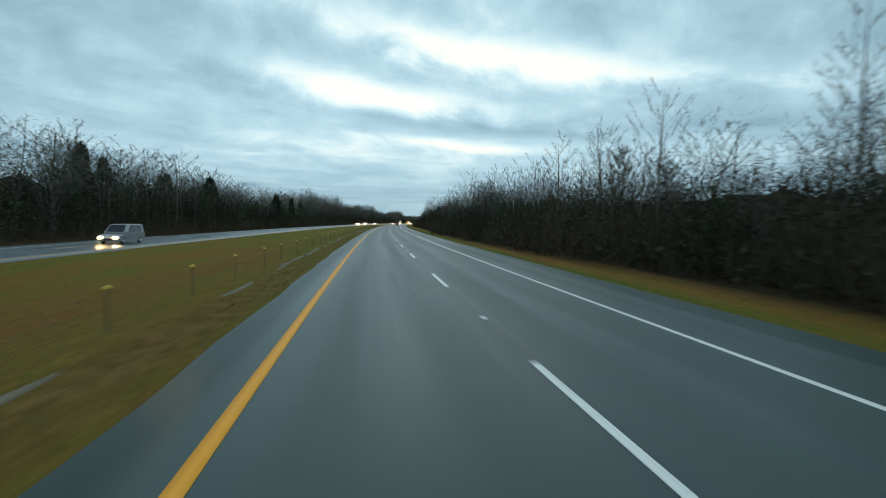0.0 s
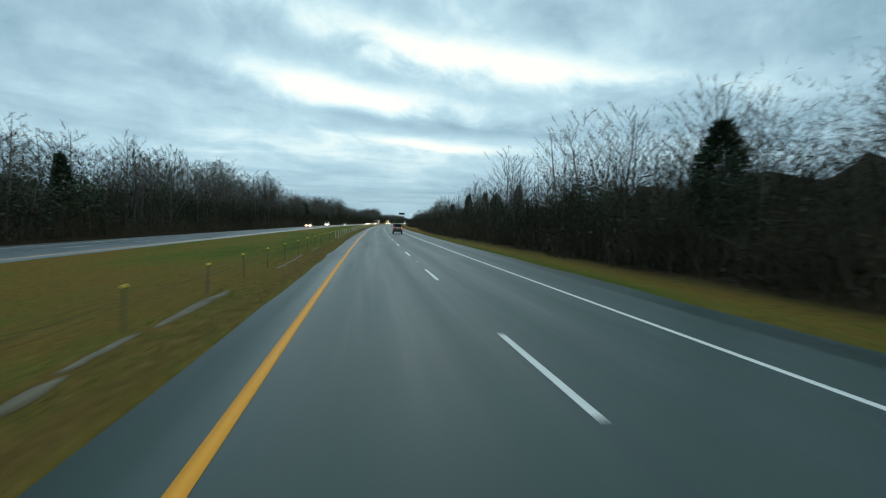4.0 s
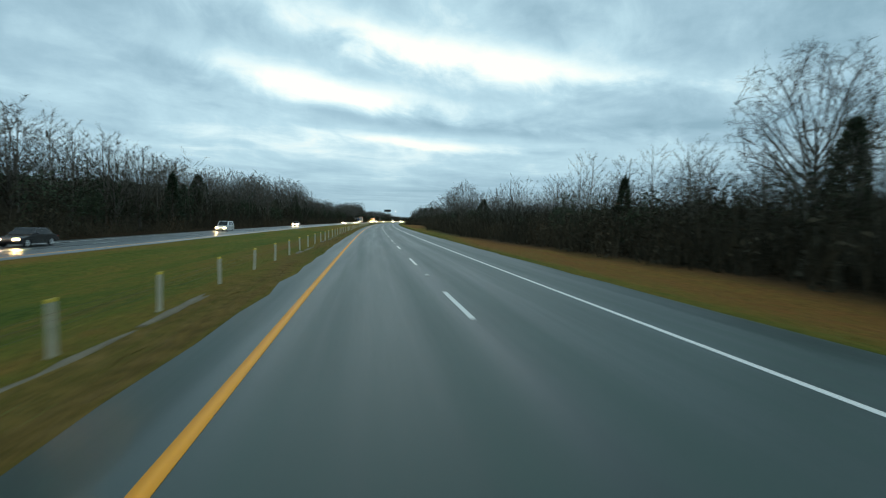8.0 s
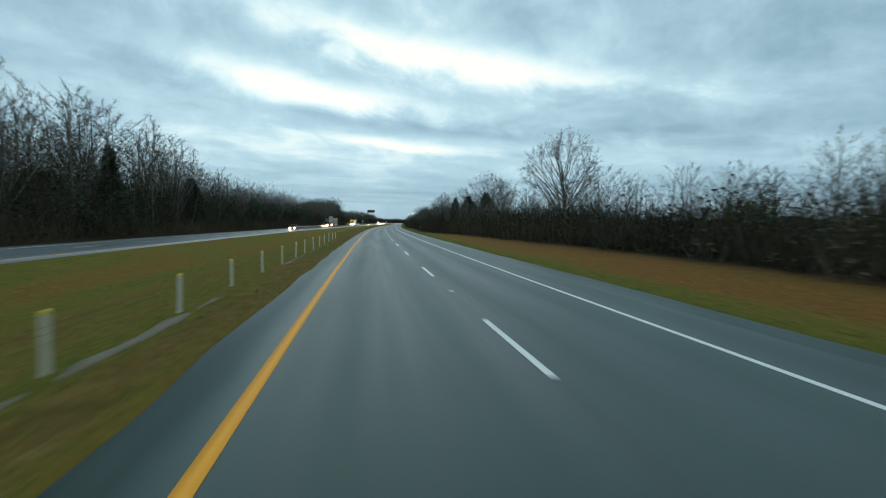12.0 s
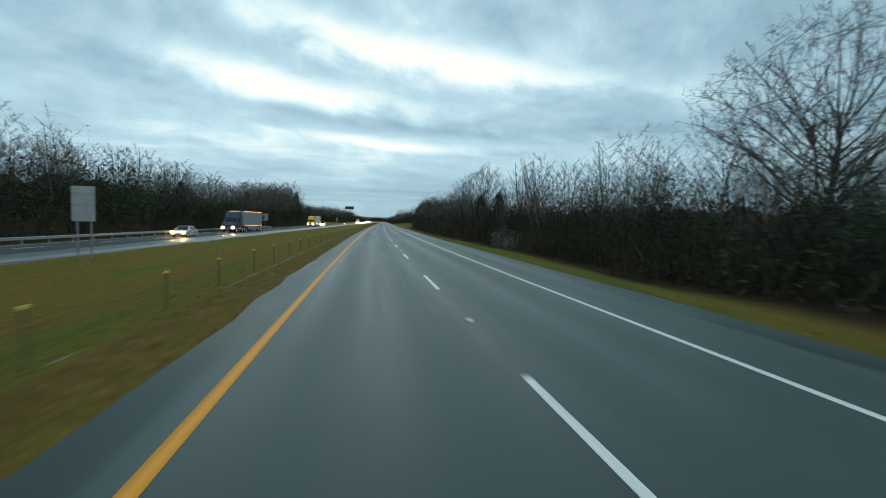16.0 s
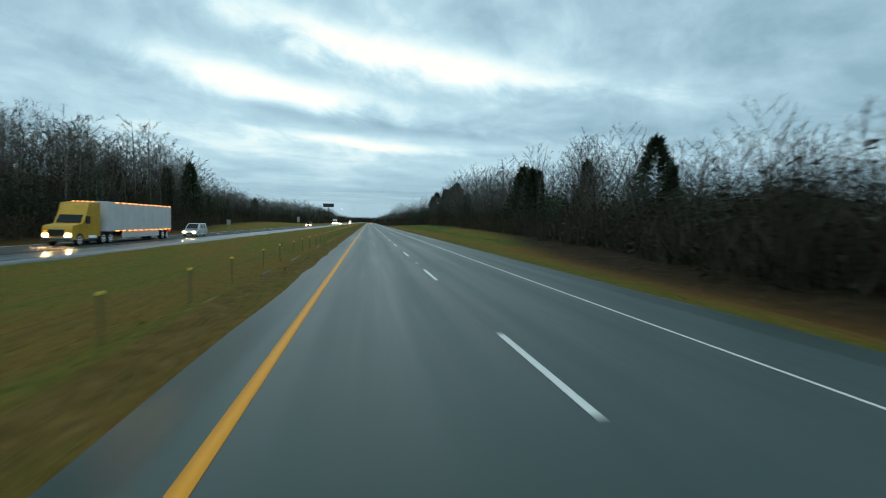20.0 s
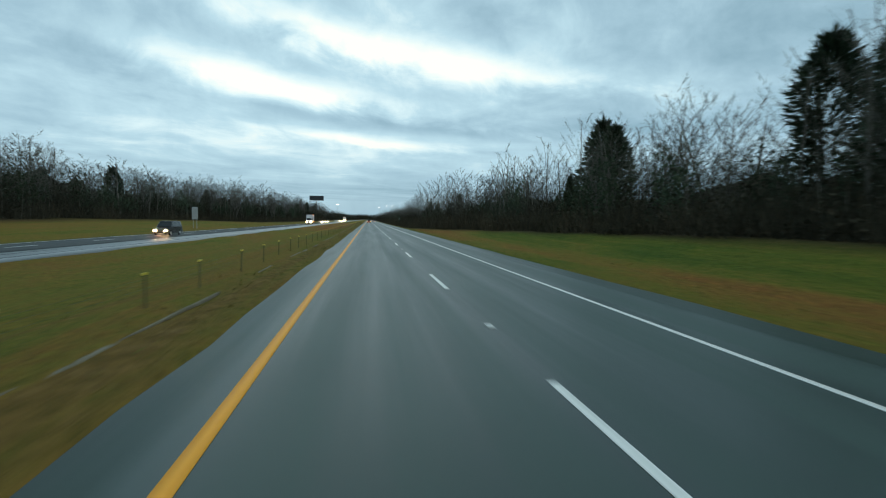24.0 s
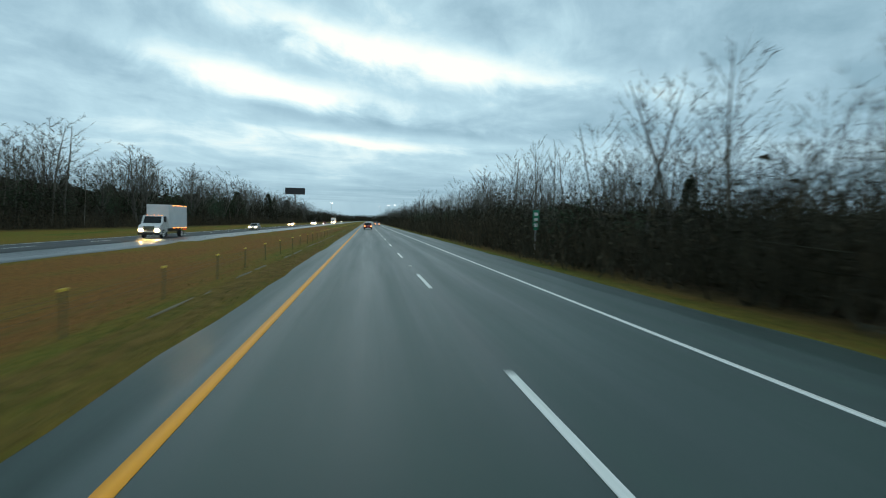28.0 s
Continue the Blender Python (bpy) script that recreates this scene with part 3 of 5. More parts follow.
def bare_tree(seed, height, spread, limbs, subs, twigs, first=0.3, rise=0.9, stems=1, twig_len=1.0, stop=0.94):
    """A leafless tree: the trunk, and the crown of limbs, branches and twigs."""
    rnd = random.Random(seed)
    trunk, crown = Soup(), Soup()
    for k in range(stems):
        lean = Vector((rnd.gauss(0, 0.05), rnd.gauss(0, 0.05), 1)) if stems == 1 else Vector((rnd.gauss(0, 0.2), rnd.gauss(0, 0.2), 1))
        hgt = height * (1 if k == 0 else rnd.uniform(0.7, 0.95))
        tp = bent(rnd, Vector((rnd.gauss(0, 0.25) * (stems > 1), rnd.gauss(0, 0.25) * (stems > 1), -0.3)), lean, hgt * stop, 7, 0.045, 0.03)
        r0 = (0.05 + hgt * 0.0105) * (1 if stems == 1 else 0.7)
        rad = [r0 * (1.25 if i == 0 else (1 - i / 7.6)) for i in range(8)]
        trunk.tube(tp, rad, 6)
        for i in range(limbs):
            f = first + (0.98 - first) * (i + rnd.random()) / limbs
            q = f * 7
            j = min(int(q), 6)
            p = tp[j].lerp(tp[j + 1], q - j)
            az = i * 2.4 + rnd.uniform(-0.5, 0.5)
            up = rise * rnd.uniform(0.6, 1.4) + f * 0.5
            g = (f - first) / (1 - first)
            ln = spread * (0.42 + 0.62 * math.sin(math.pi * (0.15 + 0.75 * g))) * rnd.uniform(0.75, 1.2)
            lp = bent(rnd, p, Vector((math.cos(az), math.sin(az), up)), ln, 4, 0.13, 0.08)
            rl = max(0.02, rad[j] * 0.45)
            crown.tube(lp, [rl, rl * 0.75, rl * 0.5, rl * 0.32, 0.012], 4)
            for b in range(subs):
                g = rnd.uniform(0.25, 1.0) * 4
                jj = min(int(g), 3)
                sp = lp[jj].lerp(lp[jj + 1], g - jj)
                dd = (lp[jj + 1] - lp[jj]).normalized() + Vector((rnd.gauss(0, 0.6), rnd.gauss(0, 0.6), rnd.gauss(0.25, 0.4)))
                sl = ln * rnd.uniform(0.25, 0.5)
                bp = bent(rnd, sp, dd, sl, 2, 0.2, 0.1)
                crown.tube(bp, [max(0.012, rl * 0.35), max(0.010, rl * 0.2), 0.006], 3)
                for _ in range(twigs):
                    w = rnd.random() * 2
                    ww = min(int(w), 1)
                    tp0 = bp[ww].lerp(bp[ww + 1], w - ww)
                    td = (bp[ww + 1] - bp[ww]).normalized() + Vector((rnd.gauss(0, 0.7), rnd.gauss(0, 0.7), rnd.gauss(0.3, 0.5)))
                    crown.sliver(tp0, tp0 + td.normalized() * rnd.uniform(0.5, 1.3) * twig_len, rnd.uniform(0.014, 0.030), rnd)
    return trunk.arrays(), crown.arrays()


def round_tree(seed, height, radius, limbs, subs, twigs, low=0.2, thick=1.0):
    """A leafless tree whose limbs fan out from the trunk to a rounded crown."""
    rnd = random.Random(seed)
    trunk, crown = Soup(), Soup()
    tp = bent(rnd, Vector((0, 0, -0.3)), Vector((rnd.gauss(0, 0.04), rnd.gauss(0, 0.04), 1)), height * 0.62, 7, 0.05, 0.03)
    r0 = 0.06 + height * 0.013
    rad = [r0 * (1.3 if i == 0 else (1 - i / 8.2)) for i in range(8)]
    trunk.tube(tp, rad, 6)
    mid, tall = 0.60 * height, 0.40 * height
    lumps = [(rnd.uniform(0, 6.28), rnd.uniform(-0.5, 1), rnd.uniform(-0.16, 0.16)) for _ in range(8)]

    def rim(az, u, k):
        q = k * (1 + sum(a * max(0, math.cos(az - c)) * math.exp(-((u - h) / 0.4) ** 2) for c, h, a in lumps))
        w = math.sqrt(max(0, 1 - u * u))
        return Vector((math.cos(az) * w * radius * q, math.sin(az) * w * radius * q, mid + u * tall * q)) + Vector((tp[-1].x, tp[-1].y, 0)) * 0.6

    for i in range(limbs):
        u = -0.55 + 1.53 * (i + 0.5) / limbs
        az = i * 2.4 + rnd.uniform(-0.4, 0.4)
        end = rim(az, u, rnd.uniform(0.76, 0.88))
        f = min(0.98, max(low, low + (0.9 - low) * ((u + 0.55) / 1.55) ** 1.3 + rnd.uniform(-0.1, 0.06))) * 7
        j = min(int(f), 6)
        p = tp[j].lerp(tp[j + 1], f - j)
        sag = Vector((rnd.gauss(0, 0.05), rnd.gauss(0, 0.05), 0.09 if u > 0 else 0.2)) * (end - p).length
        lp = [p, p.lerp(end, 0.27) - sag * 0.3 * (u > 0), p.lerp(end, 0.55) + sag * 0.35, p.lerp(end, 0.8) + sag * 0.25, end]
        rl = max(0.03, rad[j] * 0.5) * thick
        crown.tube(lp, [rl, rl * 0.72, rl * 0.5, rl * 0.3, 0.014], 4)
        for _ in range(subs):
            g = rnd.uniform(0.3, 0.97) * 4
            jj = min(int(g), 3)
            sp = lp[jj].lerp(lp[jj + 1], g - jj)
            tip = rim(az + rnd.gauss(0, 0.42), min(0.99, max(-0.8, u + rnd.gauss(0.05, 0.24))), rnd.uniform(0.75, 0.97))
            d = tip - sp
            d = d * min(1.0, rnd.uniform(0.16, 0.30) * height * 0.8 / max(d.length, 0.1))
            bp = [sp, sp + d * 0.5 + Vector((0, 0, 0.06 * d.length)), sp + d]
            crown.tube(bp, [max(0.016, rl * 0.32), max(0.012, rl * 0.18), 0.006], 3)
            # Sprays of fine twigs, each spray spreading from one shoot.
            for _ in range(max(2, twigs // 3)):
                w = rnd.random() ** 0.6 * 2
                ww = min(int(w), 1)
                o = bp[ww].lerp(bp[ww + 1], w - ww)
                td = (d.normalized() + Vector((rnd.gauss(0, 0.75), rnd.gauss(0, 0.75), rnd.gauss(0.1, 0.6)))).normalized() * rnd.uniform(0.03, 0.06) * height
                crown.sliver(o, o + td, rnd.uniform(0.022, 0.036) * thick, rnd)
                for _ in range(6):
                    a = o + td * rnd.uniform(0.15, 0.85)
                    fd = td.normalized() + Vector((rnd.gauss(0, 0.8), rnd.gauss(0, 0.8), rnd.gauss(0, 0.7)))
                    crown.sliver(a, a + fd.normalized() * rnd.uniform(0.015, 0.042) * height, rnd.uniform(0.014, 0.026) * thick, rnd)
    return trunk.arrays(), crown.arrays()


def evergreen(seed, height, width, count, point=0.8, spray=1.0):
    """A cedar or pine: the trunk, and a ragged cone of needle sprays."""
    rnd = random.Random(seed)
    trunk, crown = Soup(), Soup()
    tp = bent(rnd, Vector((0, 0, -0.3)), Vector((0, 0, 1)), height, 5, 0.02, 0.02)
    trunk.tube(tp, [0.20, 0.16, 0.12, 0.09, 0.05, 0.015], 6)
    lobes = [(rnd.uniform(0, 6.28), rnd.uniform(0.1, 0.9), rnd.uniform(-0.35, 0.45)) for _ in range(14)]
    for _ in range(count):
        f = rnd.random() ** 0.85 * 0.91 + 0.05
        az = rnd.uniform(0, 6.283)
        r = width * (1.0 - f) ** point * (0.85 + sum(k * math.exp(-((f - h) / 0.14) ** 2) * max(0, math.cos(az - a)) for a, h, k in lobes))
        r *= min(1.0, f * 7) * rnd.random() ** 0.45
        p = Vector((r * math.cos(az), r * math.sin(az), f * height))
        out = Vector((math.cos(az), math.sin(az), rnd.uniform(-0.25, 0.7) + 1.4 * max(0.0, f - 0.6)))
        crown.sliver(p, p + out * rnd.uniform(0.3, 0.8) * spray, rnd.uniform(0.13, 0.28) * spray, rnd)
    for i in range(40):
        f = rnd.uniform(0.93, 1.0)
        p = Vector((rnd.gauss(0, 0.35) * (1.02 - f) * width, rnd.gauss(0, 0.35) * (1.02 - f) * width, f * height))
        crown.sliver(p, p + Vector((rnd.gauss(0, 0.15), rnd.gauss(0, 0.15), rnd.uniform(0.3, 0.7))), 0.14, rnd)
    for i in range(14):
        f = rnd.uniform(0.1, 0.85)
        az = i * 2.4
        p = Vector((0, 0, f * height))
        crown.tube(bent(rnd, p, Vector((math.cos(az), math.sin(az), 0.3)), width * (1 - f) * 0.9, 2, 0.1, 0.0), [0.04, 0.025, 0.01], 3)
    return trunk.arrays(), crown.arrays()


def brush(seed, height, width, stems, leaves, leaf=1.0):
    rnd = random.Random(seed)
    s = Soup()
    for _ in range(stems):
        r = width * math.sqrt(rnd.random())
        az = rnd.uniform(0, 6.283)
        h = height * rnd.uniform(0.35, 1.0) * (1.05 - 0.45 * r / width)
        p = Vector((r * math.cos(az), r * math.sin(az), -0.1))
        if rnd.random() < 0.6:
            p.z += h * rnd.uniform(0.1, 0.6)
            h *= 0.5
        s.sliver(p, p + Vector((rnd.gauss(0, 0.28) * h, rnd.gauss(0, 0.28) * h, h)), rnd.uniform(0.025, 0.10), rnd)
    for _ in range(leaves):
        r = width * math.sqrt(rnd.random())
        az = rnd.uniform(0, 6.283)
        z = height * rnd.random() ** 1.3 * (1.0 - 0.5 * r / width)
        s.leaf(Vector((r * math.cos(az), r * math.sin(az), z)), rnd.uniform(0.14, 0.42) * leaf, rnd)
    return s.arrays()


def place_many(variants, items):
    """Joins copies of triangle soups. items: variant, x, y, z, turn, scale across, scale up."""
    vs, fs, n = [], [], 0
    for k, x, y, z, a, sx, sz in items:
        v, f = variants[k]
        c, s = math.cos(a), math.sin(a)
        w = np.empty_like(v)
        w[:, 0] = (v[:, 0] * c - v[:, 1] * s) * sx + x
        w[:, 1] = (v[:, 0] * s + v[:, 1] * c) * sx + y
        w[:, 2] = v[:, 2] * sz + z
        vs.append(w)
        fs.append(f + n)
        n += len(v)
    return np.concatenate(vs), np.concatenate(fs)


def soup_mesh(name, arrays, mat):
    return mesh_np(name, arrays[0], arrays[1], mat)


TREE_KINDS = {}


def tree_kind(key, arrays, bark, leaf, name, label, category):
    TREE_KINDS[key] = (soup_mesh("trunk", arrays[0], bark), soup_mesh("crown", arrays[1], leaf), name, label, category)


BARE = "tall leafless grey tree with fine upright twigs in the roadside woods"
tree_kind("a", round_tree(11, 13, 3.3, 17, 6, 13), M_BARK, M_TWIG, "bare_tree", BARE, "tree")
tree_kind("b", round_tree(12, 15, 2.5, 19, 6, 14, low=0.3, thick=0.8), M_BARK, M_TWIG, "bare_tree", "slender leafless tree with a narrow crown of rising twigs", "tree")
tree_kind("c", bare_tree(13, 11, 2.5, 13, 5, 15, first=0.25, rise=1.3, stems=2, twig_len=0.65), M_BARK, M_TWIG, "bare_tree", "forked leafless tree with two thin stems in brush", "tree")
tree_kind("d", round_tree(14, 17, 4.0, 18, 6, 14, low=0.3), M_BARK, M_TWIG, "bare_tree", BARE, "tree")
tree_kind("e", evergreen(15, 10, 2.9, 2300, 1.05, 0.85), M_BARK, M_NEEDLE, "evergreen_tree", "dark green conical cedar at the edge of the woods", "tree")
tree_kind("f", evergreen(16, 13, 4.2, 3300, 0.92, 1.0), M_BARK, M_NEEDLE, "evergreen_tree", "tall dark evergreen with a ragged dense crown", "tree")
tree_kind("g", evergreen(19, 13, 4.8, 4200, 0.80, 1.0), M_BARK, M_NEEDLE, "evergreen_tree", "broad bushy evergreen with a rounded dark crown", "tree")
tree_kind("oak", round_tree(17, 22, 9.4, 36, 10, 17, low=0.24), M_BARK, M_TWIG, "bare_oak", "broad leafless oak with a wide rounded crown", "tree")
tree_kind("oak2", round_tree(18, 19, 7.0, 30, 9, 16, low=0.28), M_BARK, M_TWIG, "bare_oak", "large spreading leafless tree standing above the thicket", "tree")


def plant(key, s, l, scale=1.0, turn=0.0, tall=1.0):
    trunk, crown, name, label, category = TREE_KINDS[key]
    x, y = spot(s, l)
    t = thing(name, label, category, Matrix.LocRotScale((float(x), float(y), float(land(s, l))), Euler((0, 0, turn)), (scale, scale, scale * tall)))
    part("trunk", trunk, None, t)
    part("crown", crown, None, t)
    return t


rnd = random.Random(3)
# Trees that stand out along the way: kind, s, l, scale.
turns = random.Random(33)
# Broad bare trees and the group beyond the hollow, to the right of the road.
for key, s, l, k in (("oak", 548, 40.5, 1.07), ("oak", 738, 33, 0.95), ("oak2", 177, 37, 0.95), ("oak2", 336, 37, 0.95), ("oak2", 590, 37, 0.8),
                        ("a", 664, 25, 1.0), ("d", 676, 27, 0.72), ("f", 671, 21, 0.55), ("g", 682, 20, 0.55), ("oak2", 813, 33, 0.8), ("oak2", 845, 29, 0.72)):
    plant(key, s, l, k, turns.uniform(0, 6.28))
plant("oak", 629, 40, 1.32, 2.0, 0.80)
# Broad bare trees beyond the opposite road.
for key, s, l, k in (("oak2", 347, -62, 1.30), ("oak2", 330, -66, 1.15), ("oak", 760, -66, 0.9), ("oak2", 849, -57, 1.1), ("oak2", 838, -64, 1.05), ("oak2", 532, -64, 1.08),
                        ("oak2", 512, -66, 1.0), ("oak2", 545, -58, 1.0)):
    plant(key, s, l, k, turns.uniform(0, 6.28))
# Evergreens to the right, first half of the way.
for key, s, l, k in (("g", 585, 30, 0.62), ("f", 578, 26, 0.62), ("f", 590, 34, 0.6), ("g", 176, 19, 0.62), ("g", 688, 17, 0.42), ("e", 262, 17.5, 0.62),
                        ("e", 268, 22, 0.85), ("e", 275, 18, 0.55), ("e", 255, 20, 0.8), ("f", 285, 21, 0.48), ("e", 298, 19, 0.55), ("f", 322, 25, 0.6),
                        ("e", 338, 21, 0.6), ("g", 248, 24, 0.60), ("g", 259, 27, 0.66), ("f", 267, 26, 0.70), ("g", 277, 26, 0.58), ("g", 240, 22, 0.52), ("f", 252, 30, 0.75),
                        ("g", 396, 22, 0.5), ("g", 139, 20, 0.52), ("g", 146, 22, 0.55), ("g", 563, 22, 0.68), ("f", 570, 20, 0.66), ("g", 556, 25, 0.7)):
    plant(key, s, l, k, turns.uniform(0, 6.28))
# Evergreens to the right, second half.
for key, s, l, k in (("g", 958, 30, 1.12), ("g", 949, 27, 0.92), ("g", 966, 34, 1.0), ("g", 926, 30, 1.05), ("f", 919, 27.5, 1.0), ("g", 913, 31, 1.15),
                        ("f", 906, 28, 1.0), ("e", 1010, 21, 0.8), ("g", 813, 23, 0.76), ("g", 821, 27, 0.8), ("f", 806, 22, 0.68), ("g", 780, 24, 0.7), ("f", 800, 27, 0.72), ("f", 812, 25, 0.7), ("e", 770, 19, 0.55),
                        ("e", 1078, 20, 0.5), ("g", 1040, 20, 0.5), ("g", 1036, 23, 0.55)):
    plant(key, s, l, k, turns.uniform(0, 6.28))
# Evergreens beyond the opposite road.
for key, s, l, k in (("f", 90, -50, 1.1), ("f", 100, -52, 1.0), ("e", 112, -47, 1.1), ("f", 122, -50, 0.95), ("f", 985, -70, 0.9), ("f", 996, -73, 0.8),
                        ("e", 1006, -68, 0.9), ("f", 1020, -72, 0.85), ("f", 1100, -62, 0.9), ("e", 1110, -58, 1.0)):
    plant(key, s, l, k, turns.uniform(0, 6.28))

# How high the dense lower woods and the tops of the crowns stand along the way.
RIGHT_DENSE = [(-60, 7.9), (56, 7.6), (80, 8.9), (135, 6.5), (170, 9.2), (190, 9.2), (230, 6.3), (300, 6.6), (360, 6.2), (400, 6.9), (430, 5.0), (500, 4.6), (528, 6.1), (560, 6.6), (600, 7.4), (640, 7.6), (665, 7.4), (685, 5.2), (712, 5.5), (760, 6.2), (800, 8.6), (830, 6.8), (870, 9.5), (940, 9.9), (985, 9.5), (1030, 5.5), (1060, 5.2), (1090, 4.8), (1130, 6.1), (1300, 7.7), (3400, 9.9)]
RIGHT_TOP = [(-60, 12), (56, 9.5), (88, 10.4), (140, 10), (211, 12), (232, 9), (290, 8.6), (360, 7.6), (416, 8.5), (440, 7.8), (500, 7.3), (545, 8.5), (562, 10), (590, 8.8), (620, 10.5), (665, 11.5), (685, 8.8), (709, 9.4), (765, 8.2), (802, 12.5), (830, 13.3), (870, 16.5), (893, 16.5), (930, 13), (970, 12.2), (1000, 11.5), (1032, 11.6), (1057, 10.4), (1078, 9.0), (1130, 9.3), (1300, 11), (3400, 13)]
LEFT_DENSE = [(-60, 12.1), (115, 12.6), (190, 11.5), (290, 11.5), (350, 13.2), (410, 12.6), (500, 14.1), (560, 13.8), (650, 13.8), (740, 10.3), (800, 13.2), (880, 16.3), (920, 16.1), (1000, 14.9), (1110, 12.6), (1190, 14.4), (3400, 13.8)]
LEFT_TOP = [(-60, 15), (115, 16), (190, 14.3), (270, 17.5), (335, 20), (400, 15.5), (470, 18.5), (530, 21.5), (600, 16.3), (740, 15), (800, 16), (838, 22), (873, 24), (900, 24), (930, 21), (960, 17), (1080, 17.5), (1200, 20), (3400, 16)]
TALL = {"a": 13, "b": 15, "c": 11, "d": 17, "e": 10, "f": 13, "g": 13}
# Front rows of the woods, tree by tree.
s = -30.0
while s < 1420:
    e = float(table(RIGHT_EDGE, s))
    key = rnd.choices("abcdefg", (5, 5.5, 1.5, 5, 0.9, 0.5, 0.25))[0]
    k = float(table(RIGHT_TOP, s)) * (rnd.uniform(0.62, 1.0) if key < "e" else rnd.uniform(0.55, 0.75)) / TALL[key]
    deep = rnd.uniform(3.0, 9.0)
    plant(key, s + rnd.uniform(-2, 2), e + deep, k * (0.62 + 0.042 * deep), rnd.uniform(0, 6.28), rnd.uniform(0.92, 1.05))
    s += 8.4
s = 0.0
while s < 1450:
    e = float(table(LEFT_EDGE, s))
    key = rnd.choices("abcdefg", (6, 3, 0, 7, 0.8, 1.0, 1.0))[0]
    k = float(table(LEFT_TOP, s)) * (rnd.uniform(0.65, 1.02) if key < "e" else rnd.uniform(0.55, 0.8)) / TALL[key]
    plant(key, s + rnd.uniform(-4, 4), -e - rnd.uniform(3, 12), k, rnd.uniform(0, 6.28), rnd.uniform(0.95, 1.05))
    s += 10.5

# The woods behind them.
def far_tree(seed, height, spread, limbs, twigs, stout=1.0, rise=1.0):
    """A leafless tree for the depth of the woods: a stem, branches and a rounded haze of twigs, all as slivers."""
    q = random.Random(seed)
    t = Soup()
    tp = bent(q, Vector((0, 0, -0.3)), Vector((q.gauss(0, 0.05), q.gauss(0, 0.05), 1)), height * 0.9, 4, 0.05, 0.03)
    t.tube(tp, [0.17, 0.14, 0.10, 0.06, 0.02], 3)
    tops = [(q.uniform(0, 6.28), q.uniform(-0.2, 1.0), q.uniform(-0.3, 0.3)) for _ in range(6)]
    for i in range(limbs):
        f = 0.22 + 0.7 * (i + q.random()) / limbs
        j = min(int(f * 4), 3)
        p = tp[j].lerp(tp[j + 1], f * 4 - j)
        az = i * 2.4 + q.uniform(-0.5, 0.5)
        lp = bent(q, p, Vector((math.cos(az), math.sin(az), 0.8 + f * 0.9)), spread * (1.2 - 0.6 * f) * q.uniform(0.8, 1.2), 2, 0.15, 0.1)
        t.sliver(lp[0], lp[1], 0.07, q)
        t.sliver(lp[1].lerp(lp[0], 0.1), lp[2], 0.035, q)
    for _ in range(3):
        az, r = q.uniform(0, 6.28), spread * q.uniform(0.2, 0.7)
        foot = Vector((math.cos(az) * r, math.sin(az) * r, -0.3))
        t.sliver(foot, foot + Vector((math.cos(az) * 0.6 + q.gauss(0, 0.5), math.sin(az) * 0.6 + q.gauss(0, 0.5), height * q.uniform(0.6, 0.85))), 0.10, q)
    boughs = max(1, twigs // 17)
    for i in range(boughs):
        az, u = i * 2.4 + q.uniform(-0.5, 0.5), -0.75 + 1.73 * (i + q.random()) / boughs
        k = q.uniform(0.7, 1.0) * (1.0 + sum(a * max(0, math.cos(az - c)) * math.exp(-((u - h) / 0.35) ** 2) for c, h, a in tops))
        w = math.sqrt(max(0.02, 1 - u * u))
        tip = Vector((math.cos(az) * w * spread * k, math.sin(az) * w * spread * k, height * (0.63 + 0.34 * u * k)))
        root = Vector((tip.x * 0.2, tip.y * 0.2, max(height * 0.2, tip.z - (0.5 + 0.45 * rise) * max(w, 0.4) * spread * k)))
        mid = root.lerp(tip, 0.55) + Vector((0, 0, -0.08 * spread * w))
        t.sliver(root, mid, 0.046, q)
        t.sliver(mid.lerp(root, 0.1), tip, 0.032, q)
        for _ in range(24):
            f = q.random() ** 0.6
            o = root.lerp(mid, f * 2) if f < 0.5 else mid.lerp(tip, f * 2 - 1)
            d = (tip - root).normalized() + Vector((q.gauss(0, 0.7), q.gauss(0, 0.7), q.gauss(0.12 * rise, 0.6)))
            t.sliver(o, o + d.normalized() * q.uniform(0.3, 0.85), q.uniform(0.012, 0.027) * stout, q)
    return t.arrays()


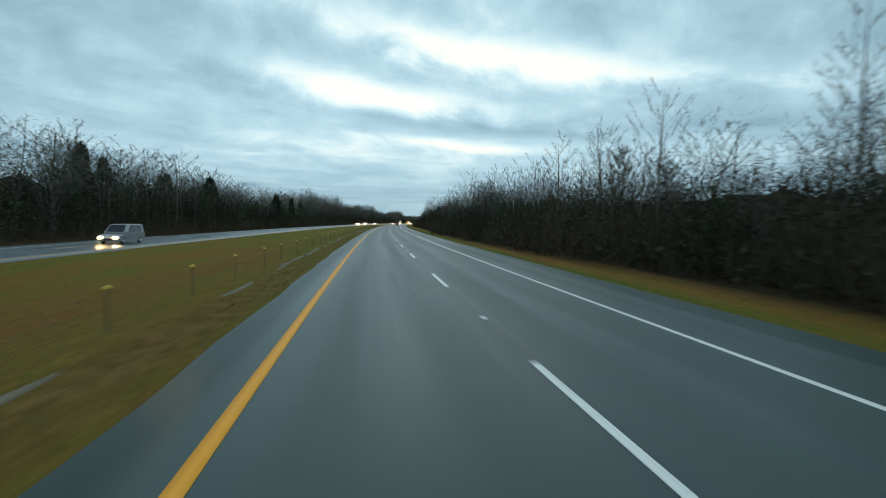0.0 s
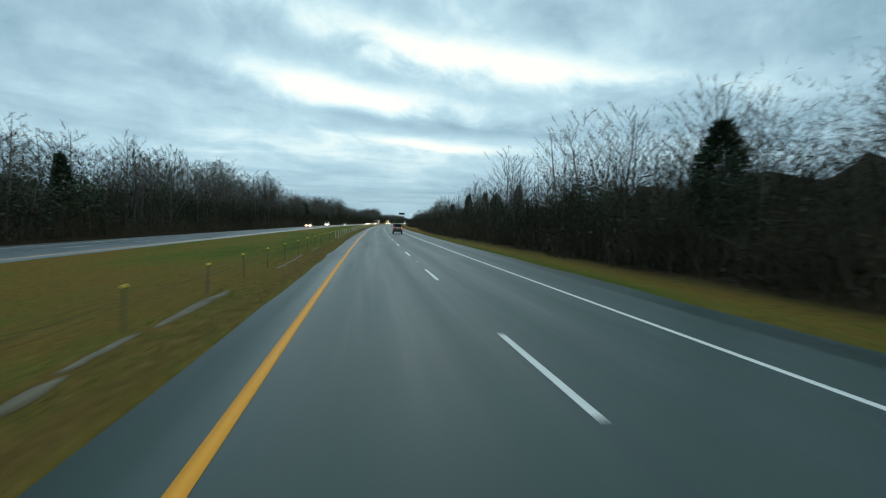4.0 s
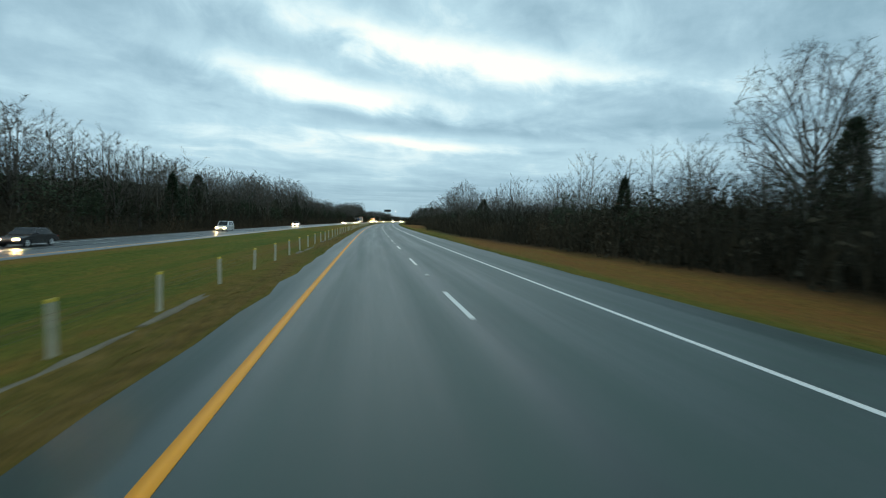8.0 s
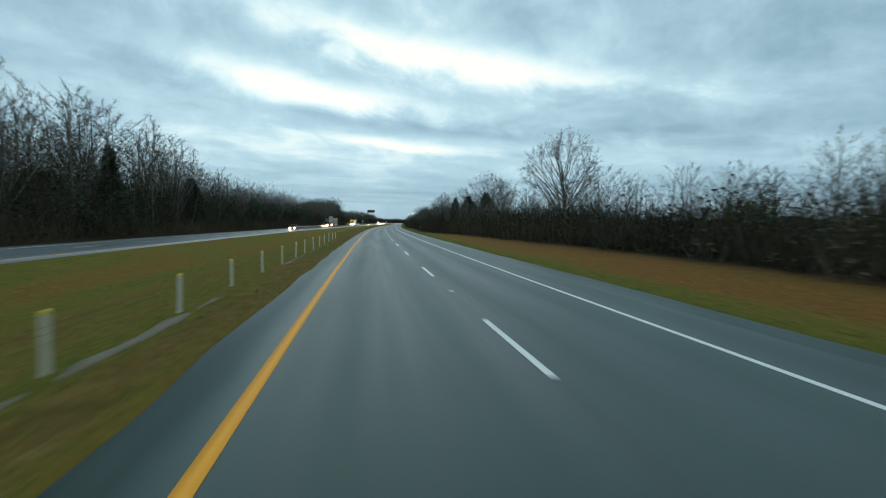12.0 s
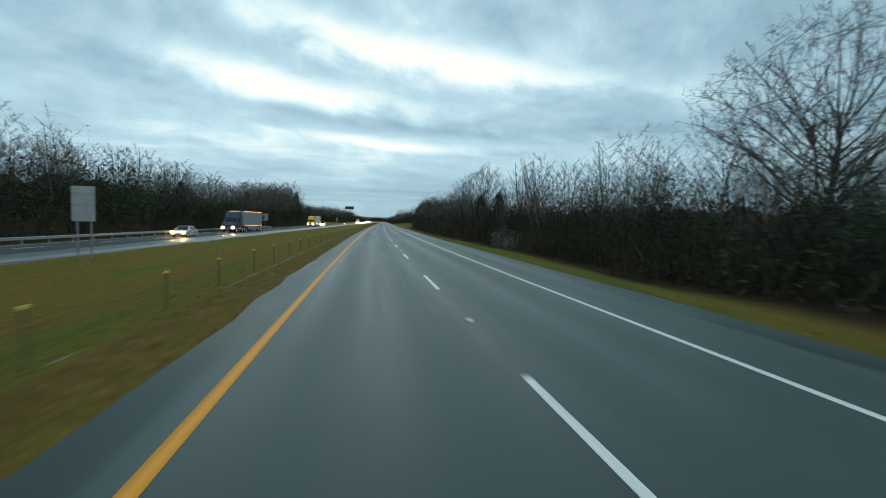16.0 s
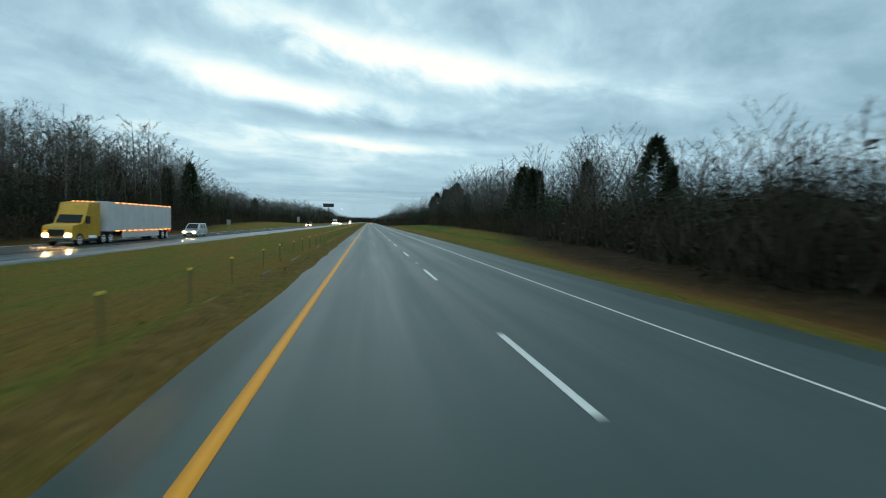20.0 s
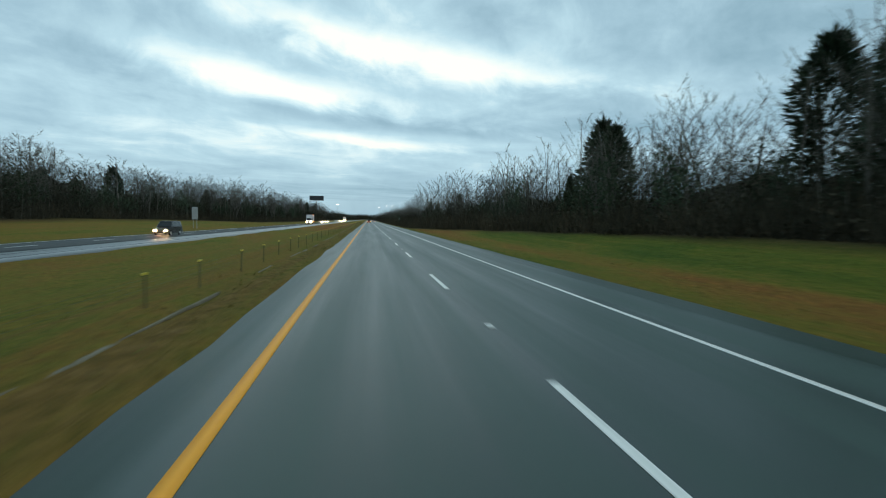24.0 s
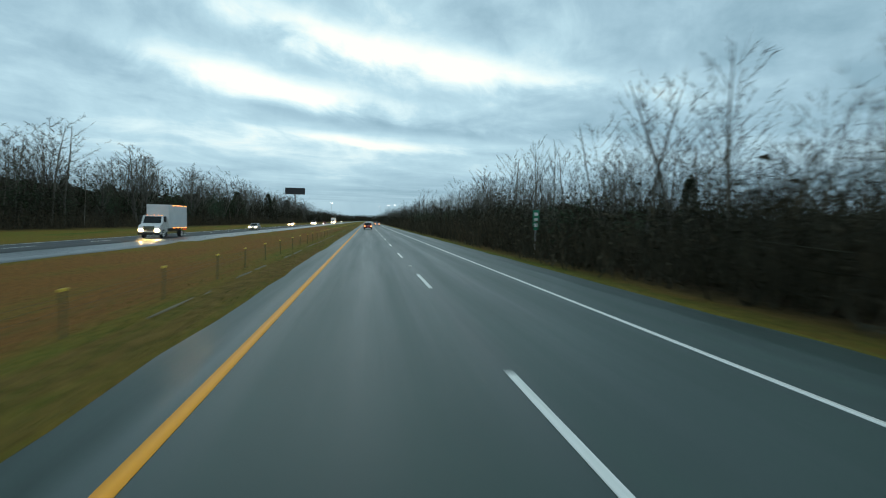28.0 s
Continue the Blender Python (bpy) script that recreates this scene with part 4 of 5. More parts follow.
WOODS = [far_tree(30 + k, 14, 2.7 + 0.3 * k, 8, 600, 1.25) for k in range(6)] + [far_tree(40 + k, 14, 3.2 + 0.25 * k, 8, 520, 1.9, 0.35) for k in range(6)]
items = []
for side, table_e, tops, near, far, step in ((1, RIGHT_EDGE, RIGHT_TOP, 4, 24, 1.15), (-1, LEFT_EDGE, LEFT_TOP, 4, 28, 1.2)):
    s = -40.0
    while s < 1500:
        l = float(table(table_e, s)) + near + (far - near) * rnd.random() ** 1.2
        x, y = spot(s, side * l)
        k = float(table(tops, s)) * (rnd.uniform(0.78, 1.18) if side > 0 else rnd.uniform(0.72, 1.04)) / 14
        items.append((rnd.randrange(6) + (0 if side > 0 else 6), float(x), float(y), 0.2 + (min(0.0, float(table(RIGHT_BANK, s))) if side > 0 else 0), rnd.uniform(0, 6.28), max(k, 0.62) * rnd.uniform(0.85, 1.25), k))
        s += step * rnd.uniform(0.6, 1.4) * (1 if s < 1150 else 2.2)
    while s < 2900:
        l = float(table(table_e, s)) + 3 + 34 * rnd.random()
        x, y = spot(s, side * l)
        k = rnd.uniform(0.8, 1.15)
        items.append((6 + rnd.randrange(6), float(x), float(y), 0.4, rnd.uniform(0, 6.28), k * 1.3, k))
        s += 9.0
tagged(new("woods", mesh_np("woods", *place_many(WOODS, items), M_TWIG)), "deep leafless winter woods behind the road", "woods", kind="stuff")

BRUSH = [brush(50 + k, 3.2 + 0.7 * (k % 3), 2.2, 125, 95) for k in range(5)]
items = []
for side, table_e, step, rows in ((1, RIGHT_EDGE, 2.3, (1.7, 3.0)), (-1, LEFT_EDGE, 3.2, (0.8,))):
    for row in rows:
        s = -45.0
        while s < 1400:
            l = float(table(table_e, s)) + row + rnd.uniform(-0.8, 1.6)
            x, y = spot(s, side * l)
            k = rnd.uniform(0.6, 1.05) * (1 + row * 0.09) * (1.15 if side < 0 else 1.0) * (0.62 if row < 0.7 else 1.0)
            items.append((rnd.randrange(5), float(x), float(y), float(land(s, side * l)), rnd.uniform(0, 6.28), k, k * rnd.uniform(0.8, 1.2)))
            s += step * rnd.uniform(0.7, 1.3)
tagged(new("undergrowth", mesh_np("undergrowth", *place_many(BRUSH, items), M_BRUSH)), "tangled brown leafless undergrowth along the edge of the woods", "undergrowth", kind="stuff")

# Holly, privet and young cedars among the brush.
HOLLY = []
for k in range(4):
    q = random.Random(70 + k)
    soup = Soup()
    for _ in range(560):
        u, az = q.uniform(-0.6, 1.0), q.uniform(0, 6.28)
        r = q.random() ** 0.4 * (1 + 0.25 * math.sin(3 * az + k) + 0.2 * math.sin(5 * u + 2 * az))
        w = math.sqrt(1 - u * u)
        soup.leaf(Vector((math.cos(az) * w * r * 1.5, math.sin(az) * w * r * 1.5, 1.5 + u * r * 1.6)), q.uniform(0.12, 0.28), q)
    HOLLY.append(soup.arrays())
items = []
for side, table_e, dense, step in ((1, RIGHT_EDGE, RIGHT_DENSE, 3.2), (-1, LEFT_EDGE, LEFT_DENSE, 5.0)):
    s = -40.0
    while s < 1250:
        l = float(table(table_e, s)) + rnd.uniform(2.8, 9.5)
        x, y = spot(s, side * l)
        up_k = float(table(dense, s)) * rnd.uniform(0.4, 0.85) / 3.2
        items.append((rnd.randrange(4), float(x), float(y), float(land(s, side * l)) - 0.2, rnd.uniform(0, 6.28), rnd.uniform(0.8, 1.4) * (1.0 if side > 0 else 1.7), up_k))
        s += step * rnd.uniform(0.3, 1.8)
tagged(new("evergreen_brush", mesh_np("evergreen_brush", *place_many(HOLLY, items), M_NEEDLE)), "dark green holly and privet mixed into the lower woods", "undergrowth", kind="stuff")


def wander(s, o, r):
    """A smooth uneven value about 0, along and across the woods."""
    return sum(a * np.sin(s / p + o / q + f) for a, p, q, f in zip((0.32, 0.28, 0.24, 0.2), (23.0, 9.7, 4.9, 2.3), (7.0, 4.0, 5.0, 3.0), r.uniform(0, 6.28, 4)))


# The lower woods: saplings and vines filling the depth behind the edge up to a ragged top, over a solid dark bank that
# stands in for the shade there.
bank_v, bank_f, twig_v, count = [], [], [], 0
for side, table_e, dense, tops, n in ((1, RIGHT_EDGE, RIGHT_DENSE, RIGHT_TOP, 800000), (-1, LEFT_EDGE, LEFT_DENSE, LEFT_TOP, 360000)):
    r = np.random.default_rng(4 + side)
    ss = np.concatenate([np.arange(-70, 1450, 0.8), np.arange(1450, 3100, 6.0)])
    # The bank is an added sheet that closes gaps with painted shade.
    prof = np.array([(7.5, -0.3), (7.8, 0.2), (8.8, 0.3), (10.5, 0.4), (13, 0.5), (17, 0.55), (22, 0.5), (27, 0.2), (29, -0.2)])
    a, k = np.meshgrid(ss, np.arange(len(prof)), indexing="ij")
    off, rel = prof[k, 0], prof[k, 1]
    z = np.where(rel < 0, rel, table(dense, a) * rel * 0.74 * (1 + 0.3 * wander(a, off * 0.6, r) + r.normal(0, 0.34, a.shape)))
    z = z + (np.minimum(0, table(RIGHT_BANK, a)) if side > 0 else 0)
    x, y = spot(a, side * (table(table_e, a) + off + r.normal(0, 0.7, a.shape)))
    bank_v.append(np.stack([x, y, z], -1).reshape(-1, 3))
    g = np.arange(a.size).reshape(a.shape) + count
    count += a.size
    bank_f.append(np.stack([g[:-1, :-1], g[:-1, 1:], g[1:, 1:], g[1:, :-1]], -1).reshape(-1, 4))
    # Each clump is a domed sapling or shrub, some of them tall; the far ones are larger and coarser.
    clumps = n // 115
    far = r.random(clumps) < 0.12
    cs = np.where(far, r.uniform(1150, 3000, clumps), r.uniform(-25, 1150, clumps))
    co = 1.2 + 20 * r.random(clumps) ** 1.2
    grown = np.clip(0.26 + co / 7.0, 0, 1) * (1.0 + 0.30 * wander(cs, co, r))
    tall = np.where(r.random(clumps) < 0.62, table(dense, cs) * r.uniform(0.65, 1.25, clumps), table(tops, cs) * r.uniform(0.5, 0.92 if side > 0 else 0.72, clumps)) * grown
    wide = np.clip(tall * r.uniform(0.15, 0.32, clumps), 0.8, 2.6)
    which = np.arange(n) % clumps
    deep, back = co[which], far[which]
    az, rad = r.uniform(0, 6.283, n), r.random(n) ** 0.5
    hgt = r.random(n) ** 0.8
    lean = rad * wide[which] * np.where(back, 2.0, 1.0) * (0.35 + 0.9 * np.sin(np.clip(hgt, 0, 1) * 2.5))
    z = tall[which] * hgt * (1 - 0.30 * rad * rad) - 0.3
    ss, off = cs[which] + lean * np.cos(az), deep + lean * np.sin(az)
    low = np.minimum(0, table(RIGHT_BANK, ss)) if side > 0 else 0
    x, y = spot(ss, side * (table(table_e, ss) + np.maximum(off, 0.6)))
    d = r.normal(0, 1, (n, 3)) * (0.36 + 0.34 * hgt)[:, None] + [0, 0, 0.75]
    hx, hy = np.cos(az) * rad * 0.55, np.sin(az) * rad * 0.55 * side
    hh = heading(cs)[which]
    d[:, 0] += hx * np.sin(hh) + hy * np.cos(hh)
    d[:, 1] += hx * np.cos(hh) - hy * np.sin(hh)
    d /= np.linalg.norm(d, axis=1, keepdims=True)
    stem = (r.random(n) < 0.4) & (hgt < 0.55)
    ln = (np.where(stem, r.uniform(1.4, 3.4, n), r.uniform(0.4, 1.3, n) * (1.1 - 0.5 * hgt)) * np.where(back, 1.8, 1.0))
    ln = np.minimum(ln, np.maximum(0.7, tall[which] - z))[:, None]
    half = np.interp(deep, (1, 6, 12, 21), (0.011, 0.016, 0.027, 0.036) if side > 0 else (0.034, 0.040, 0.046, 0.050))
    half *= r.uniform(0.6, 1.5, n) * np.where(z > 0.8 * table(dense, ss), 0.62, np.where(hgt < 0.6, 1.45, 1.0)) * np.where(back, 3.0, 1.0)
    w = np.cross(d, r.normal(0, 1, (n, 3)))
    w *= half[:, None] / np.linalg.norm(w, axis=1, keepdims=True)
    p = np.stack([x, y, z + low], -1)
    twig_v.append(np.stack([p - w, p + w, p + d * ln], 1).reshape(-1, 3))
tagged(new("thicket_bank", mesh_np("thicket_bank", np.concatenate(bank_v), np.concatenate(bank_f), M_DEEP)), "solid dark bank standing in for the shade deep in the lower woods", "thicket", kind="stuff")
twig_v = np.concatenate(twig_v)
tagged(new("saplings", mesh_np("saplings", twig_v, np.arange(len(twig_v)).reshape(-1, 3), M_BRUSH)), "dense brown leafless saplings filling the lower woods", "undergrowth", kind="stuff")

rs = np.random.default_rng(9)
vs = []
# The woods close the view where the road is lost to sight.
ss = rs.uniform(2900, 3050, 3000)
ll = rs.uniform(-420, 420, 3000)
x, y = spot(ss, ll)
h = rs.uniform(12, 26, 3000)
w = rs.uniform(1.0, 3.0, 3000)
vs.append(np.stack([np.stack([x - w, y, 0 * h], -1), np.stack([x + w, y, 0 * h], -1), np.stack([x, y, h], -1)], 1).reshape(-1, 3))
vs = np.concatenate(vs)
tagged(new("thicket", mesh_np("thicket", vs, np.arange(len(vs)).reshape(-1, 3), M_DEEP)), "distant dark woods closing the view down the road", "thicket", kind="stuff")

# Grass: short blades where the verges lie close to the road.
n = 100000
ss = rs.uniform(-8, 1160, n)
left = rs.random(n) < 0.62
ll = np.where(left, -2.45 - rs.exponential(2.6, n), 8.05 + rs.exponential(1.3, n))
keep = np.where(left, ll > -15, ll < 14)
ss, ll = ss[keep], ll[keep]
ROWZ = np.arange(-20, 1200, 10.0)
COLZ = np.concatenate([np.arange(-15.5, -2.0, 0.5), np.arange(7.8, 15, 0.4)])
zgrid = land(*np.meshgrid(ROWZ, COLZ, indexing="ij"))
fi = np.clip(((ss + 20) / 10).astype(int), 0, len(ROWZ) - 1)
zi = np.array([np.interp(b, COLZ, zgrid[a]) for a, b in zip(fi, ll)])
x, y = spot(ss, ll)
h = rs.uniform(0.02, 0.055, len(ss)) * (1 + (rs.random(len(ss)) < 0.04) * 1.0)
w = rs.uniform(0.012, 0.035, len(ss))
a = rs.uniform(0, 3.14, len(ss))
dx, dy = np.cos(a) * w, np.sin(a) * w
tipx, tipy = x + rs.normal(0, 0.11, len(ss)), y + rs.normal(0, 0.11, len(ss))
gvs = np.stack([np.stack([x - dx, y - dy, zi - 0.02], -1), np.stack([x + dx, y + dy, zi - 0.02], -1), np.stack([tipx, tipy, zi + h], -1)], 1).reshape(-1, 3)
tagged(new("grass", mesh_np("grass", gvs, np.arange(len(gvs)).reshape(-1, 3), M_BLADE)), "short green and straw-coloured grass on the verges", "grass", kind="stuff")

# Shrubs that differ from the rest: pale blossom and russet leaves.
for name, mat, label, s, l, k in (("flowering_shrub", M_BLOSSOM, "pale flowering shrub at the foot of the trees", 652, 17.0, 0.95), ("flowering_shrub", M_BLOSSOM, "pale flowering shrub at the foot of the trees", 648, 17.2, 0.7),
                                  ("russet_shrub", M_RUSSET, "russet-leaved small tree among bare ones", 668, 23, 2.9), ("russet_shrub", M_RUSSET, "russet-leaved small tree among bare ones", 664, 21, 2.3), ("russet_shrub", M_RUSSET, "low russet-leaved shrub in the brush", 752, 15, 0.9)):
    x, y = spot(s, l)
    sh = thing(name, label, "shrub", Matrix.LocRotScale((float(x), float(y), float(land(s, l))), Euler((0, 0, s)), (k, k, k)))
    part("stem_tangle", soup_mesh("stem_tangle", brush(int(s) + 1, 3.2, 1.6, 110, 0), M_TWIG), None, sh)
    part("foliage", soup_mesh("foliage", brush(int(s), 3.4, 1.8, 0, int(2000 * max(1.0, k)), 0.45 / k ** 0.6), mat), None, sh)

# ---- roadside things
# Cable barrier in the median: posts with reflective caps and three cables.
BARRIER = [(-400, -4.8), (20, -4.8), (100, -4.5), (226, -4.4), (408, -4.2), (740, -4.35), (935, -5.0), (1010, -4.8), (1400, -4.5)]
barrier = thing("cable_barrier", "median cable barrier of steel posts with yellow reflective caps", "barrier")
post_bm = boxed(-0.045, 0.045, -0.028, 0.028, -0.35, 0.80)
box(post_bm, -0.052, 0.052, -0.034, 0.034, -0.02, 0.05)
post_me = bpy.data.meshes.new("post")
post_bm.to_mesh(post_me)
post_bm.free()
post_me.materials.append(M_POSTPAINT)
post_bm = boxed(-0.020, 0.020, -0.018, 0.018, -0.35, 0.80)
box(post_bm, -0.03, 0.03, -0.025, 0.025, -0.02, 0.03)
old_post_me = bpy.data.meshes.new("post")
post_bm.to_mesh(old_post_me)
post_bm.free()
old_post_me.materials.append(M_OLDPOST)
cap_bm = lathe(bmesh.new(), [(0.040, 0.805), (0.046, 0.81), (0.046, 0.850), (0.034, 0.858)], "Z", 8)
cap_me = bpy.data.meshes.new("cap")
cap_bm.to_mesh(cap_me)
cap_bm.free()
cap_me.materials.append(M_CAP)
rnd = random.Random(8)
for n in range(298):
    s = float(np.interp(n, (0, 5, 56, 99, 150, 176, 298), (-3.9, 17.8, 238.8, 422.1, 640.6, 753.9, 1279))) + rnd.gauss(0, 0.22)
    lean = Matrix.LocRotScale((0, 0, 0), Euler((rnd.gauss(0, 0.015), rnd.gauss(0, 0.02), rnd.gauss(0, 0.05))), None)
    p = part("post", post_me if 212 < s < 505 else old_post_me, None, barrier, "" if 212 < s < 505 else "dull weathered steel post")
    bl = float(table(BARRIER, s))
    p.matrix_basis = along_road(s, bl, float(land(s, bl))) @ lean
    c = part("cap", cap_me, None, p)
for z in (0.50, 0.62, 0.72):
    ss = np.arange(-380, 1400, 12.0)
    x, y = spot(ss, table(BARRIER, ss) + 0.05)
    soup = Soup()
    soup.tube([Vector((float(a), float(b), z - 0.2)) for a, b in zip(x, y)], [0.003] * len(ss), 3)
    part("cable", soup_mesh("cable", soup.arrays(), M_CABLE), None, barrier, "thin weathered steel cable")

BARRIER_L = -3.95
# Concrete mowing strip beside the barrier, in slabs, half grown over.
mow = thing("concrete_strip", "broken concrete mowing strip half overgrown with grass", "concrete strip", kind="structure")
s = -4.0
rnd = random.Random(21)
while s < 1150:
    ln = rnd.uniform(1.6, 5.5)
    w0, w1 = rnd.uniform(0.05, 0.19), rnd.uniform(0.05, 0.17)
    if s > 505:
        w0, w1 = w0 * 0.55, w1 * 0.55
    off = rnd.uniform(-0.08, 0.12)
    ss = np.linspace(s, s + ln, 7)
    soup = Soup()
    left = [BARRIER_L + off - w0 * rnd.uniform(0.35, 1.25) * (0.3 if k in (0, 6) else 1) for k in range(7)]
    right = [BARRIER_L + off + w1 * rnd.uniform(0.35, 1.25) * (0.3 if k in (0, 6) else 1) for k in range(7)]
    zt = [float(land(a, BARRIER_L)) + 0.022 for a in ss]
    for lat, dz in ((left, -0.08), (left, 0), (right, 0), (right, -0.08)):
        for a, b, z in zip(ss, lat, zt):
            x, y = spot(a, b)
            soup.v.append(Vector((float(x), float(y), z + dz)))
    for r in range(3):
        for k in range(6):
            a, b = r * 7 + k, (r + 1) * 7 + k
            soup.f += [(a, b, b + 1), (a, b + 1, a + 1)]
    part("slab", soup_mesh("slab", soup.arrays(), M_CONCRETE), None, mow)
    s += ln + (rnd.uniform(0.05, 0.6) if rnd.random() < 0.7 else rnd.uniform(1.5, 7))


def road_sign(name, label, s, l, width, height, bottom, front, posts=2, back=True, bars=0):
    z = float(land(s, l))
    sg = thing(name, label, "sign", along_road(s, l, z))
    for k in range(posts):
        x = 0 if posts == 1 else (-0.3 + 0.6 * k) * width
        part("post", boxed(x - 0.04, x + 0.04, 0.03, 0.11, -0.4, bottom + height * 0.9, bevel=0.008), M_STEEL, sg)
    p = part("panel", boxed(-width / 2, width / 2, -0.015, 0.015, bottom, bottom + height, bevel=0.006), front, sg)
    if back:
        for k in range(3):
            zz = bottom + height * (0.2 + 0.3 * k)
            part("stiffener", boxed(-width * 0.46, width * 0.46, -0.05, -0.018, zz - 0.03, zz + 0.03), M_SIGNBACK, p)
    for k in range(bars):
        zz = bottom + height * (0.80 - 0.28 * k)
        part("legend_bar", boxed(-width * 0.28, width * 0.28, -0.022, -0.017, zz - height * 0.08, zz + height * 0.08), M_SIGNWHITE, p)
    return sg


road_sign("road_sign", "unpainted back of a tall road sign beside the opposite road", 624, -17.6, 1.35, 2.2, 2.4, M_SIGNBACK)
road_sign("road_sign", "unpainted back of a wide road sign on two posts", 752, -36.5, 4.6, 2.2, 1.9, M_SIGNBACK)
road_sign("road_sign", "unpainted back of a narrow road sign on the far verge", 1009, -36.5, 1.2, 2.6, 1.9, M_SIGNBACK)
road_sign("road_sign", "unpainted back of a small road sign on the far verge", 865, -33.0, 0.9, 1.2, 1.6, M_SIGNBACK, posts=1)
road_sign("mile_marker", "small green mile marker sign on a single post", 1081.5, 11.4, 0.42, 1.3, 1.75, M_SIGNGREEN, posts=1, back=False, bars=3)

# Steel guard rail beside the opposite road.
rail = thing("guard_rail", "galvanised steel guard rail along the opposite road", "guard rail")
for s0 in np.arange(632, 742, 3.8):
    z = float(land(s0, -31.2))
    p = part("post", boxed(-0.05, 0.05, -0.07, 0.07, -0.3, 0.70, bevel=0.01), M_STEEL, rail)
    p.matrix_basis = along_road(s0, -31.2, z)
ss = np.arange(630, 746, 4.0)
soup = Soup()
prof = [(0.0, 0.42), (0.06, 0.46), (0.06, 0.52), (0.0, 0.57), (0.06, 0.62), (0.06, 0.68), (0.0, 0.73)]
for a in ss:
    z = float(land(a, -31.2))
    for o, h in prof:
        x, y = spot(a, -31.1 + o)
        soup.v.append(Vector((float(x), float(y), z + h)))
for i in range(len(ss) - 1):
    for k in range(len(prof) - 1):
        a = i * len(prof) + k
        b = a + len(prof)
        soup.f += [(a, b, b + 1), (a, b + 1, a + 1)]
part("rail_beam", soup_mesh("rail_beam", soup.arrays(), M_STEEL), None, rail)

# Far billboard and lighting masts near the next junction.
x, y = spot(1452, -56)
bb = thing("billboard", "dark billboard on a tall single post above the trees", "billboard", along_road(1452, -56, 0.0))
part("post", lathe(bmesh.new(), [(0.5, -0.4), (0.45, 22.0)], "Z", 12), M_STEEL, bb)
part("panel", boxed(-7.5, 7.5, -0.4, 0.4, 21.5, 26.5, bevel=0.05), M_DARK, bb)
part("catwalk", boxed(-7.5, 7.5, -1.4, -0.5, 21.2, 21.35), M_STEEL, bb)
for s0, l0, h0 in ((1960, 50, 32), (2010, 40, 33), (2070, 26, 31), (1900, -60, 31)):
    mast = thing("light_mast", "tall steel lighting mast with lit lamps at its head", "light mast", along_road(s0, l0, 0.0), group="junction lighting masts")
    part("pole", lathe(bmesh.new(), [(0.35, -0.3), (0.16, h0)], "Z", 10), M_STEEL, mast)
    ring = part("lamp_ring", lathe(bmesh.new(), [(0.3, h0 - 0.5), (1.6, h0 - 0.4), (1.6, h0 - 0.1), (0.3, h0)], "Z", 14), M_STEEL, mast)
    for k in range(4):
        a = k * math.pi / 2
        part("lamp", lathe(bmesh.new(), [(0.15, h0 - 1.0), (0.42, h0 - 0.9), (0.42, h0 - 0.6), (0.1, h0 - 0.45)], "Z", 10, (1.5 * math.cos(a), 1.5 * math.sin(a), 0)), M_MAST, ring)


# ---- vehicles; each faces +y, with its rear bumper at y = 0
def slab_body(profile, half, inset=0.07, squash=0.965):
    """A side profile of (y, z) drawn across the width, with the flanks eased in."""
    bm = bmesh.new()
    cy = sum(p[0] for p in profile) / len(profile)
    cz = sum(p[1] for p in profile) / len(profile)
    rings = []
    for x, k in ((-half, squash), (-half + inset * 0.4, 0.988), (-half + inset, 1.0), (half - inset, 1.0), (half - inset * 0.4, 0.988), (half, squash)):
        rings.append([bm.verts.new((x, cy + (p[0] - cy) * k, cz + (p[1] - cz) * k)) for p in profile])
    n = len(profile)
    for a, b in zip(rings, rings[1:]):
        for i in range(n):
            bm.faces.new((a[i], a[(i + 1) % n], b[(i + 1) % n], b[i]))
    bm.faces.new(rings[0])
    bm.faces.new(rings[-1][::-1])
    bmesh.ops.recalc_face_normals(bm, faces=bm.faces[:])
    for f in bm.faces:
        f.smooth = len(f.verts) == 4
    return bm


def arch(y, r, z0, n=8):
    """Points round a wheel arch from front to back."""
    return [(y + r * math.cos(math.pi * k / n), z0 + r * math.sin(math.pi * k / n)) for k in range(n + 1)]


def cabin(y0, y1, z0, t0, t1, z1, w0, w1, bevel=0.06):
    """The greenhouse: a tapered box from the waist to the roof."""
    bm = bmesh.new()
    lo = [bm.verts.new((sx * w0, y, z0)) for y, sx in ((y0, -1), (y0, 1), (y1, 1), (y1, -1))]
    hi = [bm.verts.new((sx * w1, y, z1)) for y, sx in ((t0, -1), (t0, 1), (t1, 1), (t1, -1))]
    bm.faces.new(lo[::-1])
    bm.faces.new(hi)
    for i in range(4):
        j = (i + 1) % 4
        bm.faces.new((lo[i], lo[j], hi[j], hi[i]))
    bmesh.ops.recalc_face_normals(bm, faces=bm.faces[:])
    bmesh.ops.bevel(bm, geom=bm.edges[:], offset=bevel, segments=3, profile=0.6, affect="EDGES")
    return bm


